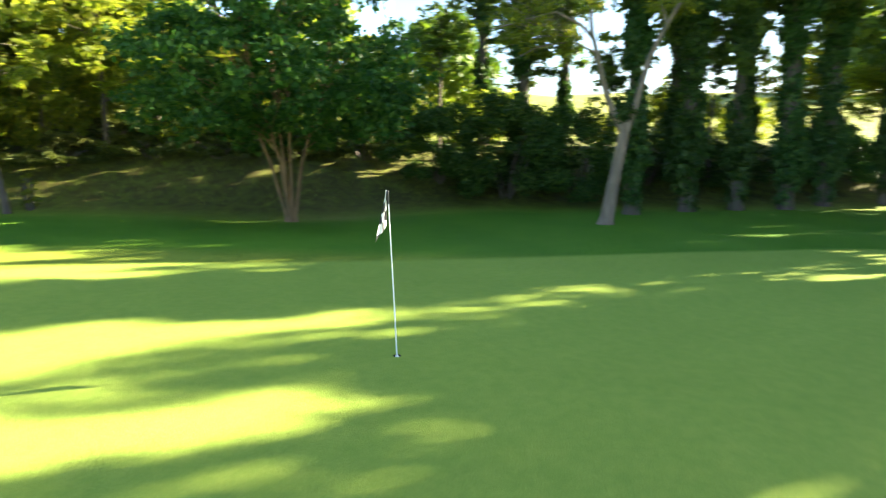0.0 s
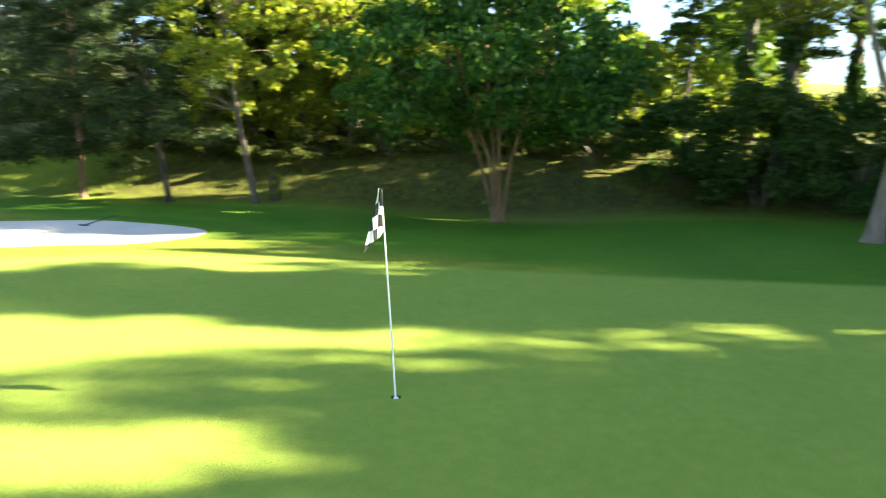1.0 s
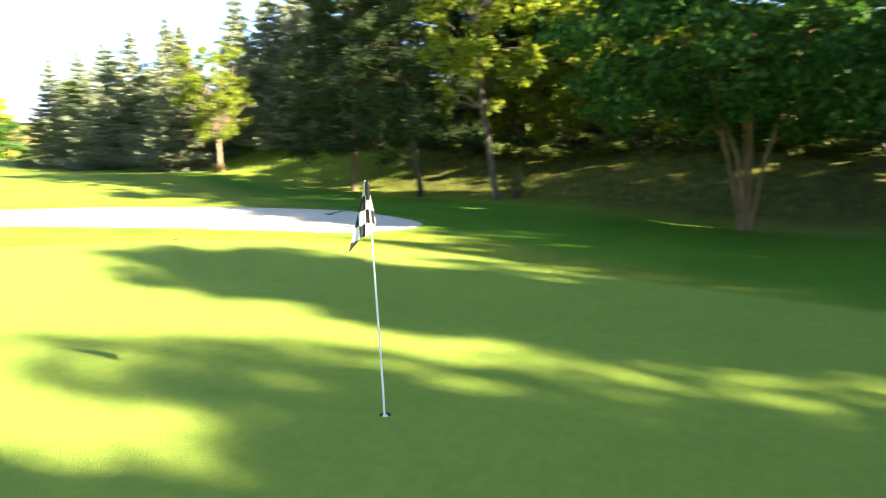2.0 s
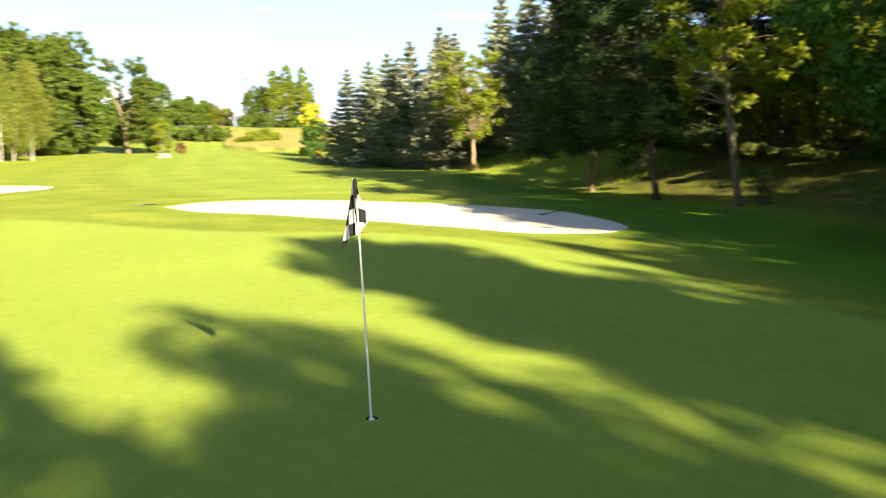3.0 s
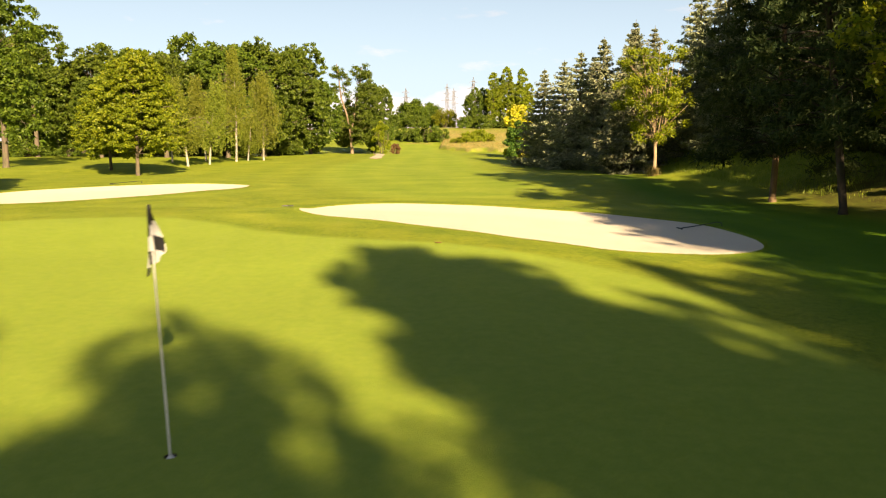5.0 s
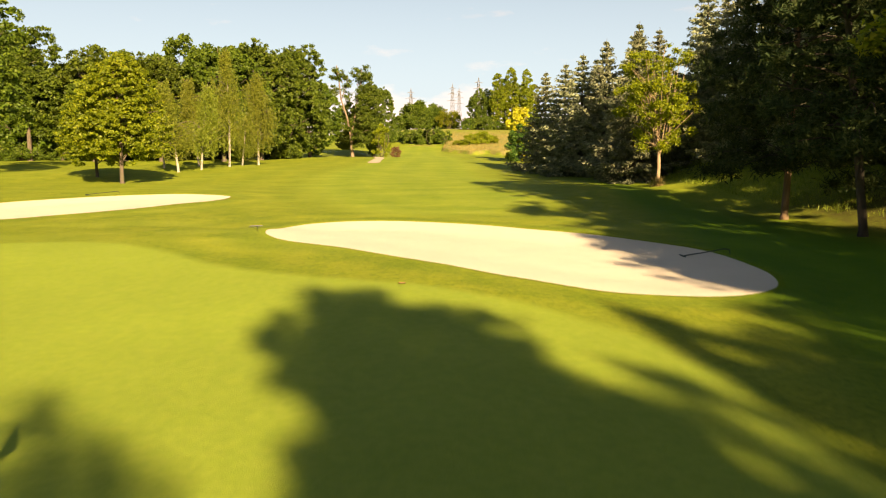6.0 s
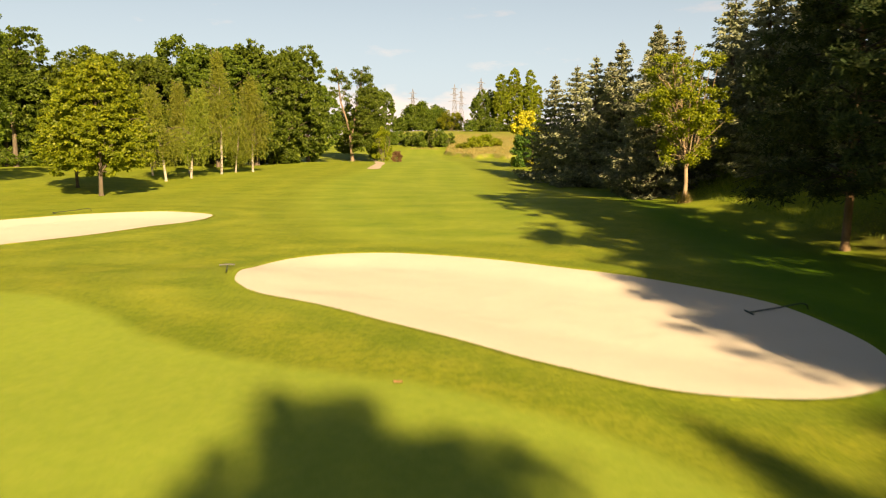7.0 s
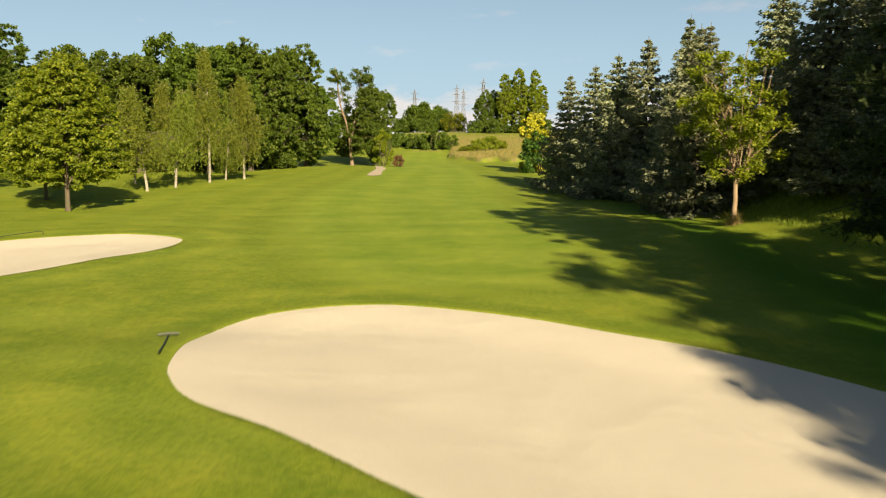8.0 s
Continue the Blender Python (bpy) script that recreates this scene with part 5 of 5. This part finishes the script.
again(SHRUB, -24.5, 186, 210, 1.0)
again(SHRUB, -28.0, 178, 200, 1.1)
LOW_SHRUB = place(bush("low_shrub", R(125), (2.2, 2.4, 2.3), LEAF_YOUNG, 4200, 0.24, "low green shrub in the dry long grass", 34, "shrub", "low shrubs", True), -4.2, 168)
again(LOW_SHRUB, -1.6, 172, 80, 1.15, 1.1)
again(LOW_SHRUB, 1.0, 174, 150, 0.9, 0.9)
again(LOW_SHRUB, -6.6, 166, 220, 0.7, 0.7)
again(LIGHT_BUSH, -15.5, 262, 100, 1.7, 1.2, "yellow-green shrub on the rise")
for k in range(16):
    again(SHRUB, -31 - 3.1 * k + 1.2 * math.sin(k * 1.9), 112 - 1.6 * k + 2.0 * math.sin(k * 2.7), k * 53, 0.8 + 0.2 * math.sin(k * 1.3), 0.75, "dark understory shrub at the foot of the wood")
POPLAR = place(broad_tree("poplar_tree", "tall slim poplar on the far rise", "poplar tree", R(123), 21, (0, 0, 11.5), (2.7, 2.7, 9.8), LEAF_LINDEN, BARK, 420, 0.62, 15000, 0.36, 0.3, 4, low=-0.97, lump=0.32,
                          group="poplars", tri=True), 2.0, 247, 0, 0.88)
for x, y, a, s, tl in ((6.9, 250, 90, 0.95, 1.02), (11.8, 250, 150, 0.85, 1.10), (4.4, 254, 200, 0.85, 0.95), (14.5, 256, 260, 0.8, 0.9), (9.2, 258, 20, 0.85, 0.85)):
    again(POPLAR, x, y, a, s, tl)
again(WOOD_D, -4.6, 250, 40, 0.62, 1.30, "broad dark tree beside the poplars")
again(WOOD_D, -0.6, 256, 130, 0.60, 1.35, "broad dark tree beside the poplars")
for k in range(8):
    again(FAR_HEDGE, -8 + k * 3.4, 245 + 3 * math.sin(k * 2.3), k * 70, 0.40, 0.95 + 0.3 * math.sin(k * 1.3))
for x, y, a, s in ((60, 240, 0, 1.3), (80, 200, 90, 1.4), (95, 160, 200, 1.4), (100, 110, 30, 1.4), (105, 60, 120, 1.3), (105, 10, 60, 1.2), (100, -50, 10, 1.3), (40, 262, 200, 1.2), (-75, 262, 60, 1.3), (-95, 240, 150, 1.4),
                   (-120, 190, 20, 1.5), (-130, 120, 80, 1.5), (-130, 50, 140, 1.5)):
    again(FAR_HEDGE, x, y, a, s)

place(bush("yellow_bush", R(131), (1.7, 1.7, 7.4), LEAF_YELLOW, 13000, 0.31, "golden yellow conifer-like bush", 110), 6.0, 107, 0, 1.1)
place(bush("dark_hedge", R(132), (1.9, 2.2, 4.2), LEAF_BUSH, 6000, 0.22, "dark clipped hedge under the golden bush", 50, "hedge"), 6.6, 102.0, 0, 1.25)
place(bush("bright_bush", R(133), (1.9, 1.9, 6.0), LEAF_YOUNG, 9000, 0.2, "bright green bush beside the gravel path", 44), -18.2, 126)
place(bush("brown_hedge", R(134), (0.85, 0.85, 1.7), LEAF_BROWN, 2200, 0.13, "small reddish-brown clipped hedge by the path", 60, "hedge"), -14.4, 118, 0, 1.2)


# ---- pylons on the skyline ----
def pylon(height, label):
    ob = empty_thing("pylon", label, "pylon", group="power pylons")
    pieces = []
    legs = []
    for sx, sy in ((-1, -1), (1, -1), (1, 1), (-1, 1)):
        p = np.array([[sx * 3.6, sy * 3.6, 0], [sx * 1.3, sy * 1.3, height * 0.55], [sx * 0.7, sy * 0.7, height * 0.9], [0, 0, height]])
        legs.append(p)
        v, f = tube(p, [0.22, 0.18, 0.14, 0.1], 4)
        link_mesh("leg", v, f, STEEL, ob)
    for a, b in zip(legs, legs[1:] + legs[:1]):
        for k in range(9):
            z0, z1 = height * k * 0.1, height * (k + 1) * 0.1

            def on(p, z):
                return np.array([np.interp(z, p[:, 2], p[:, 0]), np.interp(z, p[:, 2], p[:, 1]), z])

            pieces.append(tube([on(a, z0), on(b, z1)], [0.09, 0.09], 4))
            pieces.append(tube([on(b, z0), on(a, z1)], [0.09, 0.09], 4))
    v, f = merge(pieces)
    link_mesh("lattice", v, f, STEEL, ob)
    for h, w in ((0.66, 6.5), (0.79, 5.0), (0.90, 3.6)):
        v, f = tube([[-w, 0, height * h], [0, 0, height * h + 0.9], [w, 0, height * h]], [0.1, 0.4, 0.1], 4)
        link_mesh("cross_arm", v, f, STEEL, ob)
    return ob


PYLON = place(pylon(42, "grey lattice power pylon on the skyline"), -72.4, 602, 30)
again(PYLON, -41.2, 655, 35, 1.0, 1.1)
again(PYLON, -38, 705, 35, 1.0, 1.1)
again(PYLON, -14.7, 566, 25, 1.0, 1.02)

# ---- small things and long grass ----
def build_fallen_leaf():
    u, w = np.meshgrid(np.linspace(-1, 1, 9), np.linspace(-1, 1, 5), indexing="ij")
    wid = 0.05 * np.sqrt(np.clip(1 - u * u, 0.01, 1))
    v = np.stack([u * 0.075, w * wid, 0.012 + 0.02 * np.abs(w) + 0.012 * u * u], -1).reshape(-1, 3)
    i, j = np.meshgrid(np.arange(8), np.arange(4), indexing="ij")
    a = i * 5 + j
    f = np.stack([a, a + 5, a + 6, a + 1], -1).reshape(-1, 4)
    ob = link_mesh("fallen_leaf", v, f, BALE, smooth=True)
    ob.location = (1.4, 11.25, land(1.4, 11.25))
    tagged(ob, "curled brown fallen leaf on the turf", "leaf")


build_fallen_leaf()


def blades(name, rng, xs, ys, tall, wide, mat, label):
    """One mesh of many upright grass blades."""
    n = len(xs)
    z = base_height(xs, ys)
    a = rng.uniform(0, 6.3, n)
    h = tall * rng.uniform(0.5, 1.3, n)
    side = np.stack([np.cos(a), np.sin(a), np.zeros(n)], 1) * wide
    tip = np.stack([rng.normal(0, 0.3, n) * h, rng.normal(0, 0.3, n) * h, h], 1)
    base = np.stack([xs, ys, z - 0.01], 1)
    v = np.stack([base - side, base + side, base + tip * 0.6 + side * 0.6, base + tip], 1).reshape(-1, 3)
    ob = link_mesh(name, v, np.arange(4 * n).reshape(n, 4), mat)
    return tagged(ob, label, "grass", kind="stuff")


def build_grass():
    rng = R(141)
    # longer blades in a fringe round the near bunker
    k = rng.integers(0, len(BUNKER_NEAR), 16000)
    nxt = BUNKER_NEAR[(k + 1) % len(BUNKER_NEAR)]
    q = BUNKER_NEAR[k] + (nxt - BUNKER_NEAR[k]) * rng.uniform(0, 1, (16000, 1))
    t = unit(nxt - BUNKER_NEAR[k])
    sd = np.abs(rng.normal(0, 0.10, 16000)) - 0.01
    inside = signed_distance(q[:, 0] + t[:, 1] * 0.05, q[:, 1] - t[:, 0] * 0.05, BUNKER_NEAR) < 0
    s = np.where(inside, -1, 1)
    q = q + np.stack([t[:, 1] * s, -t[:, 0] * s], 1) * sd[:, None]
    blades("bunker_fringe", rng, q[:, 0], q[:, 1], 0.032, 0.005, GRASS_LONG, "short ragged grass along the bunker lip")
    # rough turf between the green and the near bunker
    n = 170000
    x, y = rng.uniform(-8.5, 11.5, n), rng.uniform(6.5, 22, n)
    sd = signed_distance(x, y, BUNKER_NEAR)
    keep = (sd > 0.02) & (sd < 4.2) & (signed_distance(x, y, GREEN_EDGE) > 0.1) & (y < 22 - 0.35 * (x + 8))
    x, y = x[keep], y[keep]
    blades("rough_turf", rng, x, y, 0.022, 0.004, GRASS_LONG, "short rough turf between green and bunker")
    # rough grass over the bank
    n = 40000
    y = rng.uniform(-15, 62, n)
    x = np.interp(y, [q[0] for q in TOE], [q[1] for q in TOE]) + 1.5 + np.abs(rng.normal(0, 5.0, n))
    keep = (y > 27) | (rng.uniform(0, 1, n) < 0.15)
    x, y = x[keep], y[keep]
    blades("bank_grass", rng, x, y, 0.22, 0.012, GRASS_LONG, "long uneven grass on the shaded bank")
    a, r = rng.uniform(0, 6.3, 260), np.abs(rng.normal(0, 0.22, 260))
    blades("grass_tuft", rng, 13.0 + r * np.cos(a), 41.5 + r * np.sin(a), 0.55, 0.012, GRASS_DRY, "dry tuft of grass at the young tree's foot")
    n = 30000
    y = 138 + 90 * rng.uniform(0, 1, n) ** 1.5
    x = rng.uniform(-20, 22, n)
    keep = rng.uniform(0, 1.2, n) < dry_rise(x, y)
    x, y = x[keep], y[keep]
    blades("dry_grass", rng, x, y, 0.34, 0.03, GRASS_DRY, "tall dry straw-coloured grass on the rise")


build_grass()


# ---- a low bank of evening cloud beyond the skyline ----
def build_clouds():
    m, nt, n, l, bsdf = material("cloud")
    n.remove(bsdf)
    wide = noise_at(n, l, 0.0022, 6.0, 0.58, (1, 1, 3.2, 0))
    pos = n.new("ShaderNodeSeparateXYZ")
    l.new(n.new("ShaderNodeNewGeometry").outputs["Position"], pos.inputs[0])
    fall = math_node(n, l, "MULTIPLY_ADD", pos.outputs["Z"], -1 / 330.0, 1.0, clamp=True)
    cover = math_node(n, l, "MULTIPLY_ADD", fall, 0.52, math_node(n, l, "SUBTRACT", wide, 0.60))
    cover = math_node(n, l, "MULTIPLY", cover, 4.5, clamp=True)
    cover = math_node(n, l, "MULTIPLY", cover, 0.75)
    # blue glow painted over the lower sky, which the dim world leaves dark
    sky_glow = math_node(n, l, "MULTIPLY_ADD", pos.outputs["Z"], -1 / 1250.0, 1.0, clamp=True)
    sky_glow = math_node(n, l, "MULTIPLY", math_node(n, l, "POWER", sky_glow, 0.7), 0.85)
    tone = mix(n, l, cover, (0.57, 0.83, 1.09), (1.22, 1.07, 1.05))
    cover = math_node(n, l, "MAXIMUM", cover, sky_glow)
    em = node(n, "ShaderNodeEmission", Strength=0.40)
    l.new(tone, em.inputs[0])
    tr = n.new("ShaderNodeBsdfTransparent")
    ms = n.new("ShaderNodeMixShader")
    l.new(cover, ms.inputs[0])
    l.new(tr.outputs[0], ms.inputs[1])
    l.new(em.outputs[0], ms.inputs[2])
    l.new(ms.outputs[0], n["Material Output"].inputs[0])
    a = np.radians(np.linspace(-80, 80, 57))
    z = np.linspace(-60, 1260, 9)
    A, Z = np.meshgrid(a, z, indexing="ij")
    v = np.stack([np.sin(A) * 3600, np.cos(A) * 3600, Z], -1).reshape(-1, 3)
    i, j = np.meshgrid(np.arange(56), np.arange(8), indexing="ij")
    q = i * 9 + j
    f = np.stack([q, q + 9, q + 10, q + 1], -1).reshape(-1, 4)
    ob = link_mesh("backdrop", v, f, m, smooth=True)
    ob.visible_shadow = False
    tagged(ob, "glowing sky sheet with pale haze and pinkish cloud over the skyline", "cloud", kind="structure")


build_clouds()
